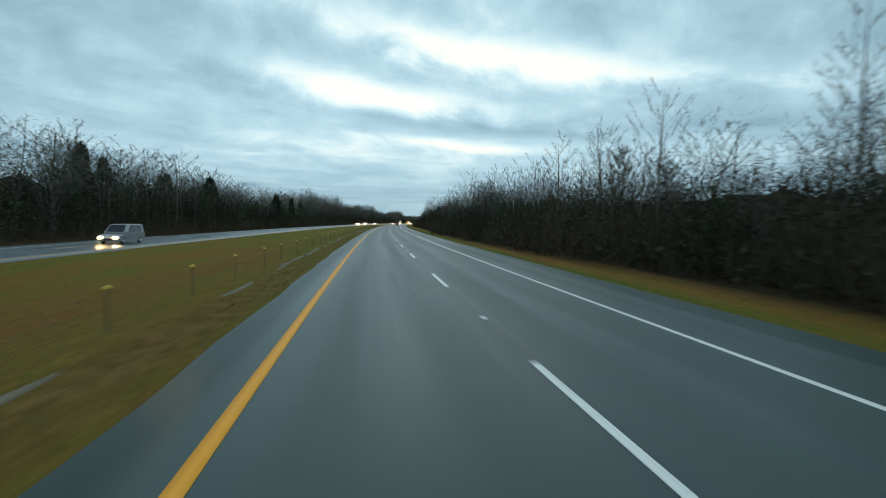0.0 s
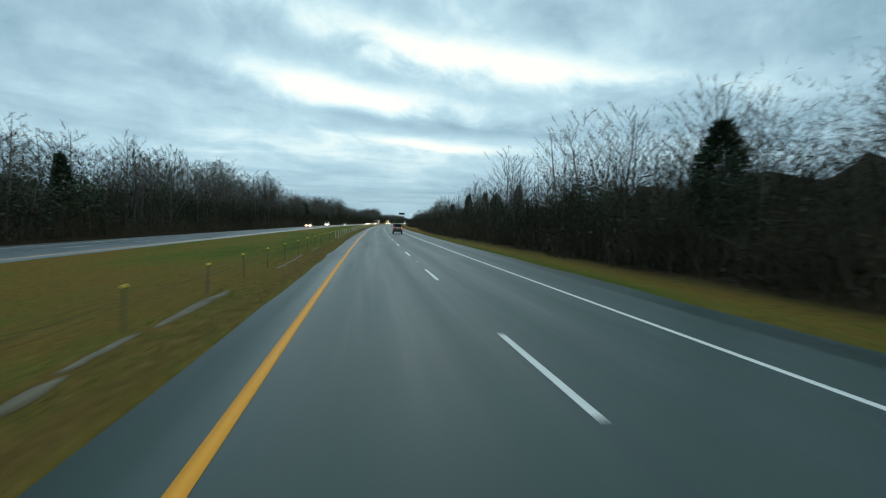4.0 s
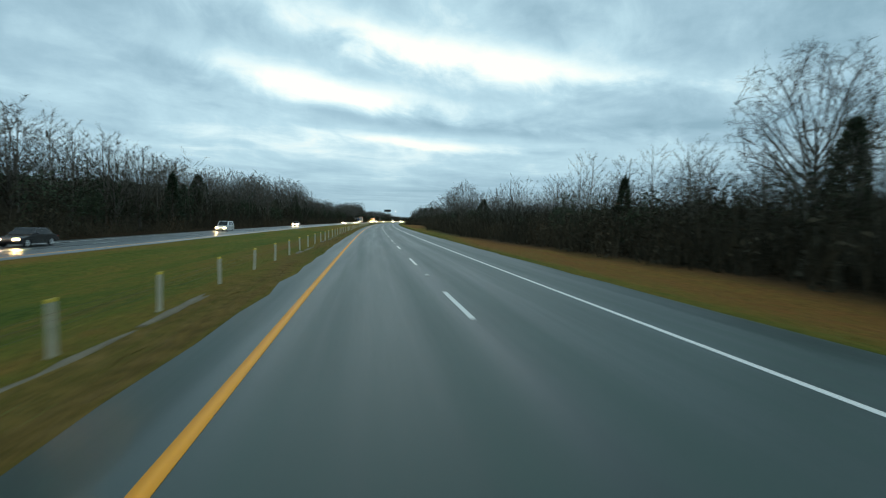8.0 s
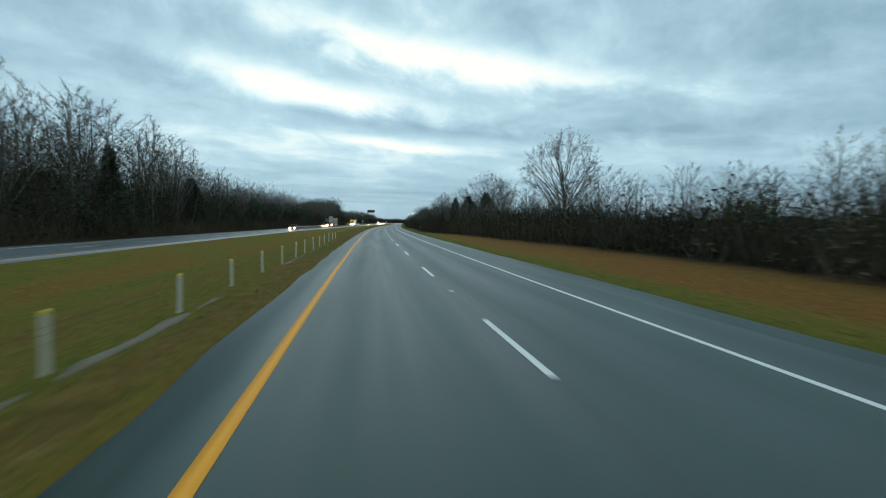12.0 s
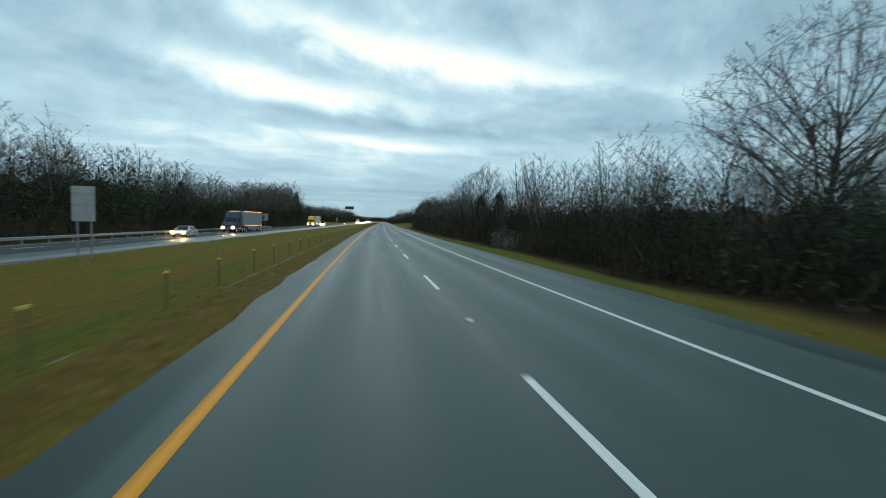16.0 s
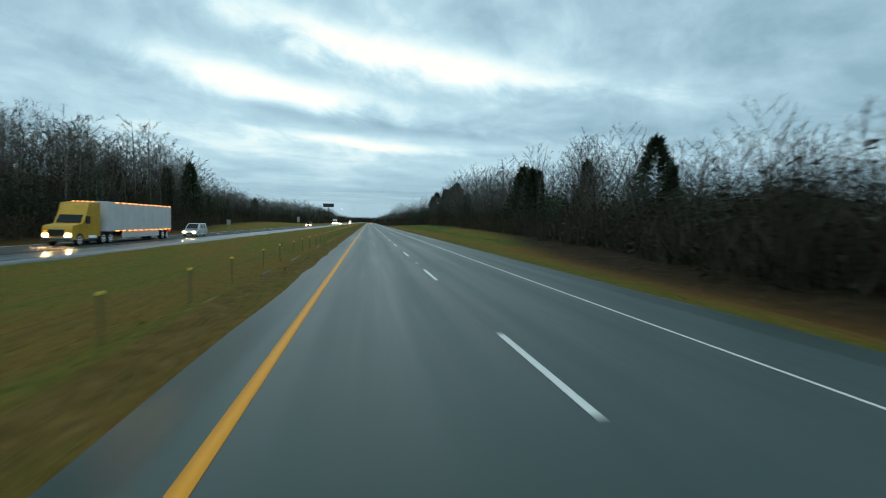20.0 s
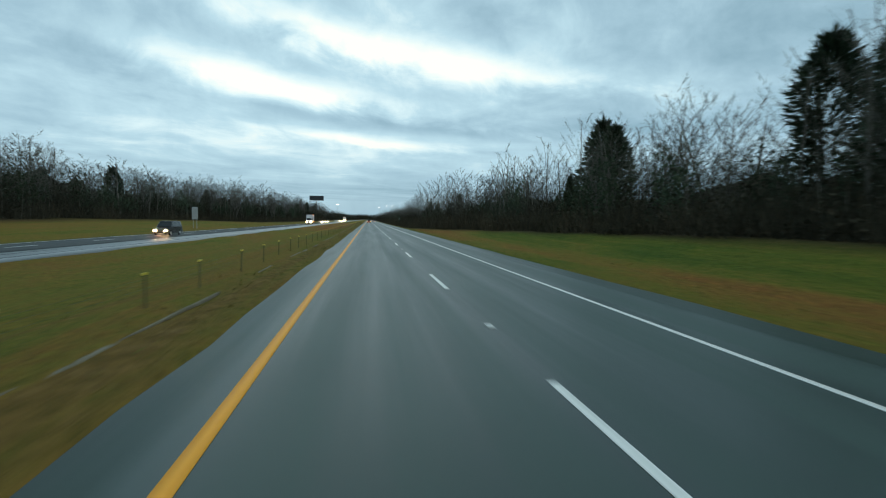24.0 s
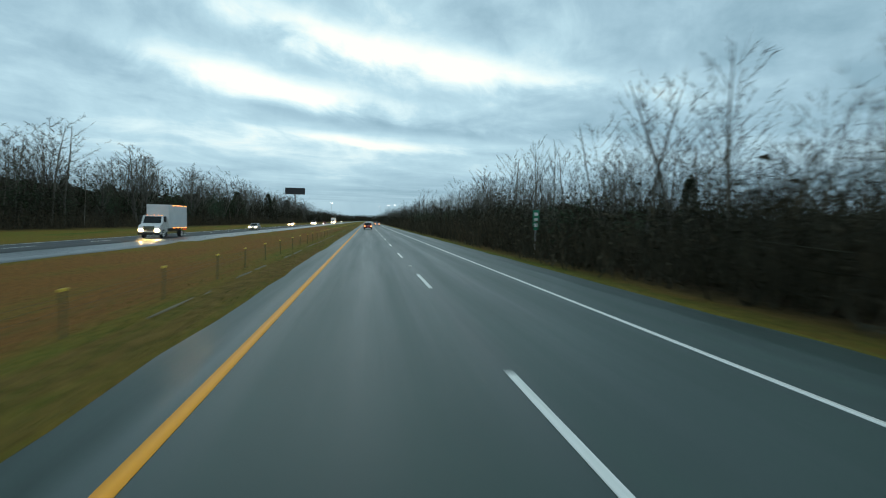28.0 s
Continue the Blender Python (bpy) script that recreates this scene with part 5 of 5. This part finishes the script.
def pane(a, b, c, d, u0, u1, v0, v1, off=0.008):
    """A thin pane on the quad a b c d (lower two, then upper two), inset by fractions."""
    a, b, c, d = (Vector(p) for p in (a, b, c, d))

    def q(u, v):
        return a.lerp(b, u).lerp(d.lerp(c, u), v)

    n = (b - a).cross(d - a).normalized() * off
    bm = bmesh.new()
    pts = [q(u0, v0), q(u1, v0), q(u1, v1), q(u0, v1)]
    f = [bm.verts.new(p + n) for p in pts]
    k = [bm.verts.new(p - n) for p in pts]
    bm.faces.new(f)
    bm.faces.new(k[::-1])
    for i in range(4):
        j = (i + 1) % 4
        bm.faces.new((f[i], k[i], k[j], f[j]))
    bmesh.ops.recalc_face_normals(bm, faces=bm.faces[:])
    return bm


WHEELS = {}


def wheel(parent, x, y, r, width, side):
    """A tyre with a spoked rim as parts of one wheel."""
    key = (round(r, 3), round(width, 3))
    if key not in WHEELS:
        w = width / 2
        t = lathe(bmesh.new(), [(r * 0.62, -w), (r * 0.86, -w * 1.02), (r * 0.98, -w * 0.75), (r, 0), (r * 0.98, w * 0.75), (r * 0.86, w * 1.02), (r * 0.62, w)], "X", 24)
        tm = bpy.data.meshes.new("tyre")
        t.to_mesh(tm)
        t.free()
        tm.materials.append(M_TYRE)
        b = lathe(bmesh.new(), [(r * 0.70, w * 0.9), (r * 0.72, w * 1.05), (r * 0.62, w * 1.05), (r * 0.55, w * 0.7), (r * 0.14, w * 0.8), (r * 0.12, w * 1.0)], "X", 24)
        for k in range(5):
            a = k * 2 * math.pi / 5
            b2 = boxed(w * 0.80, w * 1.03, -r * 0.10, r * 0.10, r * 0.1, r * 0.66)
            bmesh.ops.rotate(b2, verts=b2.verts[:], cent=(0, 0, 0), matrix=Matrix.Rotation(a, 3, "X"))
            tmp = bpy.data.meshes.new("tmp")
            b2.to_mesh(tmp)
            b2.free()
            b.from_mesh(tmp)
            bpy.data.meshes.remove(tmp)
        rm = bpy.data.meshes.new("rim")
        b.to_mesh(rm)
        b.free()
        rm.materials.append(M_RIM)
        WHEELS[key] = (tm, rm)
    tm, rm = WHEELS[key]
    wh = new("wheel")
    wh.empty_display_size = 0.2
    wh.parent = parent
    wh.matrix_basis = pose(x, y, r, 0, 0, 0 if side > 0 else 180)
    part("tyre", tm, None, wh)
    part("rim", rm, None, wh)
    return wh


def sport_utility(m, label, paint, lower, rear=M_TAIL, rack=True, front=M_LENS):
    L, W = 4.42, 0.80
    c = thing("sport_utility_vehicle", label, "car", m)
    prof = [(0.10, 0.42), (0.0, 0.55), (0.02, 0.78), (0.06, 1.02)] + [(0.9, 1.05), (3.1, 1.04), (3.28, 1.02), (4.15, 0.93), (4.36, 0.82), (4.42, 0.60), (4.36, 0.40), (4.05, 0.33)] + arch(3.50, 0.40, 0.33) + [(2.6, 0.30), (1.5, 0.30)] + arch(0.90, 0.40, 0.33) + [(0.3, 0.34)]
    part("body", slab_body(prof, W), paint, c)
    part("cladding", slab_body([(0.12, 0.36), (-0.03, 0.46), (-0.03, 0.62), (0.16, 0.66), (0.46, 0.62), (0.46, 0.40)], W + 0.012, 0.05), lower, c, "dark lower rear bumper")
    part("front_bumper", slab_body([(4.0, 0.36), (4.0, 0.62), (4.3, 0.66), (4.46, 0.58), (4.44, 0.42), (4.2, 0.34)], W + 0.01, 0.06), lower, c)
    lo, hi, z0, z1 = (0.05, 3.05), (0.24, 2.36), 1.02, 1.63
    part("cabin", cabin(lo[0], lo[1], z0, hi[0], hi[1], z1, W - 0.03, W - 0.14, 0.10), paint, c)
    part("roof", slab_body([(0.20, 1.58), (0.28, 1.655), (0.6, 1.69), (1.3, 1.71), (2.1, 1.69), (2.38, 1.60)], W - 0.15, 0.14, 0.94), paint, c)
    w0, w1 = W - 0.03, W - 0.14
    part("rear_window", pane((w0, lo[0], z0), (-w0, lo[0], z0), (-w1, hi[0], z1), (w1, hi[0], z1), 0.07, 0.93, 0.0, 0.90, 0.012), M_GLASS, c)
    part("windscreen", pane((-w0, lo[1], z0), (w0, lo[1], z0), (w1, hi[1], z1), (-w1, hi[1], z1), 0.07, 0.93, 0.08, 0.92, 0.012), M_GLASS, c)
    for sd in (-1, 1):
        a, b, cc, d = (sd * w0, lo[0], z0), (sd * w0, lo[1], z0), (sd * w1, hi[1], z1), (sd * w1, hi[0], z1)
        if sd < 0:
            a, b, cc, d = b, a, d, cc
        for u0, u1 in ((0.08, 0.29), (0.335, 0.575), (0.615, 0.86)):
            if sd < 0:
                u0, u1 = 1 - u1, 1 - u0
            part("side_window", pane(a, b, cc, d, u0, u1, 0.10, 0.88, 0.012), M_GLASS, c)
        tl = part("tail_lamp", boxed(sd * 0.722 - 0.06, sd * 0.722 + 0.06, -0.02, 0.14, 0.72, 1.10, bevel=0.035), M_TAIL, c)
        part("brake_lamp", boxed(sd * 0.722 - 0.034, sd * 0.722 + 0.034, -0.034, 0.05, 0.91, 1.01, bevel=0.025), rear, tl)
        part("reverse_lamp", boxed(sd * 0.722 - 0.045, sd * 0.722 + 0.045, -0.03, 0.08, 0.80, 0.845, bevel=0.01), M_CHROME, tl)
        part("headlamp", boxed(sd * 0.62 - 0.15, sd * 0.62 + 0.15, 4.22, 4.40, 0.66, 0.80, bevel=0.03), M_CHROME, c)
        part("turn_lamp", boxed(sd * 0.78 - 0.05, sd * 0.78 + 0.05, 4.12, 4.33, 0.66, 0.81, bevel=0.02), front, c)
        mr = part("mirror", boxed(sd * 0.93 - 0.10, sd * 0.93 + 0.10, 2.46, 2.56, 1.02, 1.19, bevel=0.03), paint, c)
        part("mirror_glass", boxed(sd * 0.93 - 0.085, sd * 0.93 + 0.085, 2.452, 2.459, 1.035, 1.175), M_GLASS, mr)
        part("side_trim", boxed(sd * (W + 0.004) - 0.012, sd * (W + 0.004) + 0.012, 1.35, 3.05, 0.60, 0.66, bevel=0.005), lower, c)
        for y in (1.78, 2.70):
            part("door_handle", boxed(sd * (W + 0.01) - 0.015, sd * (W + 0.01) + 0.015, y - 0.25, y - 0.10, 0.91, 0.945, bevel=0.008), M_TRIM, c)
        if rack:
            rk = part("roof_rail", boxed(sd * 0.58 - 0.02, sd * 0.58 + 0.02, 0.55, 2.30, 1.735, 1.765, bevel=0.01), M_TRIM, c)
            for y in (0.6, 1.4, 2.2):
                part("rail_foot", boxed(sd * 0.58 - 0.025, sd * 0.58 + 0.025, y - 0.05, y + 0.05, 1.66, 1.74), M_TRIM, rk)
        wheel(c, sd * (W - 0.10), 0.63, 0.345, 0.22, sd)
        wheel(c, sd * (W - 0.105), 3.36, 0.345, 0.22, sd)
    if rack:
        for y in (0.75, 1.95):
            part("cross_bar", boxed(-0.57, 0.57, y - 0.02, y + 0.02, 1.755, 1.78, bevel=0.008), M_TRIM, c)
    part("tailgate_trim", boxed(-0.42, 0.42, -0.022, 0.02, 0.87, 0.925, bevel=0.008), M_RIM, c, "bright silver strip on the tailgate")
    part("plate_recess", boxed(-0.36, 0.36, -0.012, 0.02, 0.66, 0.87, bevel=0.01), P_CLAD, c, "paler recessed tailgate panel")
    pl = part("number_plate", boxed(-0.17, 0.17, -0.022, -0.008, 0.70, 0.84), M_SIGNBACK, c)
    part("plate_bar", boxed(-0.12, 0.12, -0.027, -0.022, 0.75, 0.79), M_DARK, pl)
    part("fog_reflector", boxed(-0.52, -0.42, -0.045, -0.02, 0.46, 0.51), M_TAIL, c)
    part("wiper", boxed(-0.3, 0.28, 0.055, 0.075, 1.10, 1.125), M_TRIM, c)
    part("window_sticker", boxed(-0.66, -0.56, 0.075, 0.085, 1.10, 1.19), M_SIGNWHITE, c, "small white sticker on the rear window")
    # The tail narrows, the waist sits high and the roof low.
    for ob in c.children_recursive:
        if ob.data is not None and ob.name.split(".")[0] not in ("tyre", "rim"):
            for v in ob.data.vertices:
                v.co.z = float(np.interp(v.co.z, (0, 0.35, 0.62, 1.03, 1.71, 1.8), (0, 0.35, 0.68, 1.11, 1.69, 1.77)))
                v.co.y = float(np.interp(v.co.y, (-0.1, 0, 0.9, 3.5, 4.42, 4.5), (-0.1, 0, 0.63, 3.36, 4.06, 4.13)))
                v.co.x *= 1 - 0.16 * max(0.0, min(1.0, (0.75 - v.co.y) / 0.75)) ** 1.3 - 0.10 * max(0.0, (v.co.y - 3.4) / 0.7) ** 1.5
    return c


def sedan(m, label, paint, oncoming=True, van=False):
    L, W = (4.7, 0.90) if not van else (5.0, 0.97)
    H = 1.45 if not van else 1.85
    c = thing("van" if van else "sedan", label, "van" if van else "car", m)
    waist = 0.92 if not van else 1.08
    prof = [(0.08, 0.36), (0.0, 0.55), (0.03, waist - 0.06), (0.3, waist)] + [(3.2, waist - 0.02), (L - 0.35, waist - 0.22), (L - 0.04, waist - 0.36), (L, 0.48), (L - 0.1, 0.30), (L - 0.4, 0.28)] + arch(L - 0.92, 0.37, 0.30) + [(2.6, 0.26), (1.6, 0.26)] + arch(0.95, 0.37, 0.30) + [(0.35, 0.30)]
    part("body", slab_body(prof, W), paint, c)
    lo, hi = ((0.55, 3.35), (1.15, 2.55)) if not van else ((0.06, 3.9), (0.22, 3.0))
    w0, w1, z0, z1 = W - 0.05, W - 0.20, waist - 0.02, H
    part("cabin", cabin(lo[0], lo[1], z0, hi[0], hi[1], z1, w0, w1), paint, c)
    part("windscreen", pane((-w0, lo[1], z0), (w0, lo[1], z0), (w1, hi[1], z1), (-w1, hi[1], z1), 0.07, 0.93, 0.08, 0.92, 0.012), M_GLASS, c)
    part("rear_window", pane((w0, lo[0], z0), (-w0, lo[0], z0), (-w1, hi[0], z1), (w1, hi[0], z1), 0.09, 0.91, 0.12, 0.88, 0.012), M_GLASS, c)
    for sd in (-1, 1):
        a, b, cc, d = (sd * w0, lo[0], z0), (sd * w0, lo[1], z0), (sd * w1, hi[1], z1), (sd * w1, hi[0], z1)
        if sd < 0:
            a, b, cc, d = b, a, d, cc
        for u0, u1 in ((0.14, 0.46), (0.51, 0.84)):
            if sd < 0:
                u0, u1 = 1 - u1, 1 - u0
            part("side_window", pane(a, b, cc, d, u0, u1, 0.10, 0.88, 0.012), M_GLASS, c)
        part("headlamp", boxed(sd * 0.64 - 0.16, sd * 0.64 + 0.16, L - 0.16, L + 0.01, 0.56, 0.70, bevel=0.03), M_HEAD if oncoming else M_CHROME, c)
        part("tail_lamp", boxed(sd * 0.68 - 0.17, sd * 0.68 + 0.17, -0.02, 0.1, 0.66, 0.82, bevel=0.02), M_BRAKE if not oncoming else M_TAIL, c)
        part("mirror", boxed(sd * 0.98 - 0.09, sd * 0.98 + 0.09, 2.75, 2.85, 0.95, 1.08, bevel=0.03), paint, c)
        wheel(c, sd * (W - 0.12), 0.95, 0.32, 0.21, sd)
        wheel(c, sd * (W - 0.12), L - 0.92, 0.32, 0.21, sd)
    part("grille", boxed(-0.4, 0.4, L - 0.03, L + 0.015, 0.42, 0.56, bevel=0.02), M_TRIM, c)
    part("bumper", slab_body([(-0.03, 0.38), (-0.03, 0.58), (0.2, 0.60), (0.2, 0.36)], W - 0.02, 0.08), paint, c)
    pl = part("number_plate", boxed(-0.16, 0.16, -0.045, -0.03, 0.46, 0.56), M_SIGNBACK, c)
    part("plate_bar", boxed(-0.12, 0.12, -0.05, -0.045, 0.49, 0.53), M_DARK, pl)
    return c


def lorry(m, label, cab_paint, box_paint, box_len=16.0, sleeper=True, lit=True):
    """A tractor with its box trailer, or a rigid box truck where box_len is short."""
    c = thing("lorry", label, "truck", m)
    y1 = box_len
    part("box_body", boxed(-1.28, 1.28, 0.0, y1, 1.15, 4.05, bevel=0.03), box_paint, c, "ribbed cargo box")
    for k in range(int(box_len / 1.2)):
        for sd in (-1, 1):
            part("rib", boxed(sd * 1.285 - 0.012, sd * 1.285 + 0.012, 0.5 + 1.2 * k, 0.56 + 1.2 * k, 1.25, 3.95), box_paint, c)
    part("chassis", boxed(-0.5, 0.5, 0.2, y1 + 5.0 if sleeper else y1 + 1.4, 0.75, 1.15, bevel=0.03), M_TRIM, c)
    for sd in (-1, 1):
        for z in (1.18, 3.98):
            for k in range(int(box_len / 1.3)):
                part("marker_lamp", boxed(sd * 1.30 - 0.02, sd * 1.30 + 0.02, 0.25 + 1.3 * k, 0.95 + 1.3 * k, z - 0.045, z + 0.045), M_AMBER if lit else M_TRIM, c)
        part("side_skirt", boxed(sd * 1.2 - 0.02, sd * 1.2 + 0.02, 3.6, y1 - 3.0, 0.45, 1.12, bevel=0.01), box_paint, c) if sleeper else None
        part("tail_lamp", boxed(sd * 1.0 - 0.14, sd * 1.0 + 0.14, -0.04, 0.02, 0.85, 1.0), M_TAIL, c)
    cy = y1 + (1.0 if sleeper else 0.25)
    front = cy + (4.6 if sleeper else 2.3)
    top = 3.95 if sleeper else 2.7
    prof = [(cy, 0.75), (cy, top - 0.25), (cy + 0.5, top)] + ([(cy + 1.9, top - 0.12), (cy + 2.4, 2.75), (cy + 2.95, 1.95), (front - 0.15, 1.75), (front, 1.45), (front + 0.05, 0.55), (front - 0.5, 0.50)] if sleeper else [(cy + 1.0, top), (cy + 1.45, 1.75), (front - 0.1, 1.5), (front, 1.2), (front + 0.03, 0.50), (front - 0.3, 0.45)])
    prof += arch(front - 1.15, 0.58, 0.5) + [(cy + 0.4, 0.70)]
    part("cab", slab_body(prof, 1.18, 0.12), cab_paint, c, "glossy painted cab")
    ws = ((cy + 2.97, 1.98), (cy + 2.42, 2.74)) if sleeper else ((cy + 1.47, 1.74), (cy + 1.03, 2.62))
    part("windscreen", pane((-1.05, ws[0][0], ws[0][1]), (1.05, ws[0][0], ws[0][1]), (1.0, ws[1][0], ws[1][1]), (-1.0, ws[1][0], ws[1][1]), 0.03, 0.97, 0.05, 0.95, 0.02), M_GLASS, c)
    for sd in (-1, 1):
        wy = cy + (1.75 if sleeper else 0.35)
        part("side_window", boxed(sd * 1.17 - 0.02, sd * 1.17 + 0.025, wy, wy + 0.75, 1.95, 2.6, bevel=0.015), M_GLASS, c)
        part("headlamp", boxed(sd * 0.88 - 0.20, sd * 0.88 + 0.20, front - 0.05, front + 0.08, 0.80, 1.05, bevel=0.04), M_HEAD, c)
        mr = part("mirror", boxed(sd * 1.38 - 0.10, sd * 1.38 + 0.10, wy + 0.7, wy + 0.8, 1.9, 2.55, bevel=0.03), M_TRIM, c)
        part("mirror_arm", boxed(min(sd * 1.16, sd * 1.34), max(sd * 1.16, sd * 1.34), wy + 0.73, wy + 0.77, 2.2, 2.25), M_TRIM, mr)
        wheel(c, sd * 1.02, front - 1.15, 0.5, 0.28, sd)
        if sleeper:
            part("fuel_tank", lathe(bmesh.new(), [(0.3, -0.7), (0.33, -0.6), (0.33, 0.6), (0.3, 0.7)], "X", 16), M_CHROME, c).matrix_basis = pose(sd * 0.95, cy + 1.5, 0.62, 0, 0, 90)
            part("exhaust_stack", lathe(bmesh.new(), [(0.08, 1.2), (0.08, 3.9), (0.07, 4.05)], "Z", 10, (sd * 1.0, cy - 0.12, 0)), M_CHROME, c)
            for y in (cy - 0.4, cy - 1.7, 2.4, 1.1):
                wheel(c, sd * 0.95, y, 0.5, 0.5, sd)
        else:
            wheel(c, sd * 0.95, 1.6, 0.45, 0.45, sd)
    part("grille", boxed(-0.62, 0.62, front - 0.02, front + 0.09, 0.85, 1.45, bevel=0.03), M_CHROME, c)
    part("bumper", boxed(-1.2, 1.2, front - 0.12, front + 0.14, 0.42, 0.72, bevel=0.05), M_CHROME if sleeper else M_TRIM, c)
    for k in range(5):
        part("roof_lamp", boxed(-0.8 + 0.4 * k - 0.06, -0.8 + 0.4 * k + 0.06, cy + 0.6, cy + 0.72, top - 0.02, top + 0.07, bevel=0.015), M_AMBER if lit else M_TRIM, c)
    part("underrun_bar", boxed(-1.1, 1.1, -0.02, 0.06, 0.5, 0.62), M_STEEL, c)
    return c


P_GREY = car_paint("grey_car_paint", (0.094, 0.076, 0.060))
P_CLAD = car_paint("dark_grey_cladding", (0.032, 0.031, 0.030), 0.5)
P_WHITE = car_paint("white_car_paint", (0.62, 0.63, 0.62))
P_SILVER = car_paint("silver_car_paint", (0.33, 0.34, 0.35))
P_RED = car_paint("red_car_paint", (0.20, 0.02, 0.018))
P_BLACK = car_paint("black_car_paint", (0.02, 0.02, 0.022))
P_YELLOW = car_paint("yellow_cab_paint", (0.62, 0.36, 0.03))
P_BLUE = car_paint("dark_blue_cab_paint", (0.03, 0.045, 0.08))
P_BOX = material("white_trailer_panel", [(0.3, (0.50, 0.53, 0.54)), (0.7, (0.66, 0.68, 0.68))], 0.5, 0.8, 20, 0.05)
P_BOXGREY = material("grey_trailer_panel", [(0.3, (0.22, 0.25, 0.27)), (0.7, (0.33, 0.36, 0.38))], 0.5, 0.8, 20, 0.05)

sport_utility(along_road(231.88, 3.96, 0.002) @ Matrix.Rotation(math.radians(-1.8), 4, "Z"), "dark grey sport utility vehicle with lit tail lamps and roof rack", P_GREY, P_CLAD, M_BRAKE)
sedan(along_road(1157, 0.5, 0.002), "dark red sedan with bright tail lamps in the passing lane", P_RED, oncoming=False)
sedan(along_road(1228, 3.9, 0.002), "silver sedan with bright tail lamps in the outer lane", P_SILVER, oncoming=False)
sport_utility(along_road(1262, 3.9, 0.002), "black sport utility vehicle with bright tail lamps", P_BLACK, P_CLAD, M_BRAKE, rack=False)
sedan(along_road(1300, 0.5, 0.002), "white sedan with bright tail lamps in the passing lane", P_WHITE, oncoming=False)
OZ = OPP_Z + 0.002
for s, l, paint, van, label in (
    (48, -24.0, P_SILVER, True, "silver van with lit headlamps on the opposite road"), (340, -26.3, P_BLACK, False, "black sedan with lit headlamps on the opposite road"),
    (391, -26.3, P_WHITE, True, "white van with lit headlamps on the opposite road"), (464, -26.3, P_SILVER, False, "silver sedan with lit headlamps on the opposite road"),
    (582, -22.9, P_BLACK, False, "black sedan with lit headlamps on the opposite road"), (658, -24.9, P_WHITE, False, "white sedan with lit headlamps on the opposite road"),
    (815, -24.9, P_WHITE, True, "white van with lit headlamps on the opposite road"), (965, -26.2, P_BLACK, True, "dark van with lit headlamps on the opposite road"), (1165, -24.9, P_SILVER, False, "silver sedan with lit headlamps on the opposite road"),
    (1240, -27.9, P_BLACK, False, "black sedan with lit headlamps on the opposite road"), (1290, -24.9, P_WHITE, True, "white van with lit headlamps on the opposite road"),
    (1350, -24.9, P_RED, False, "red sedan with lit headlamps on the opposite road"), (1540, -24.9, P_SILVER, False, "silver sedan with lit headlamps on the opposite road"),
):
    sedan(along_road(s + 4.7, l, OZ, back=True), label, paint, True, van)
lorry(along_road(704, -26.2, OZ, back=True), "articulated lorry with a grey trailer outlined in amber lamps", P_BLUE, P_BOXGREY, 14.5)
lorry(along_road(808.5, -26.2, OZ, back=True), "articulated lorry with a yellow cab and white trailer", P_YELLOW, P_BOX, 15.5)
lorry(along_road(1121, -24.9, OZ, back=True), "white box truck with lit headlamps on the opposite road", P_WHITE, P_BOX, 6.0, sleeper=False)
lorry(along_road(1440, -24.9, OZ, back=True), "articulated lorry with a white trailer far along the opposite road", P_WHITE, P_BOX, 14.5)
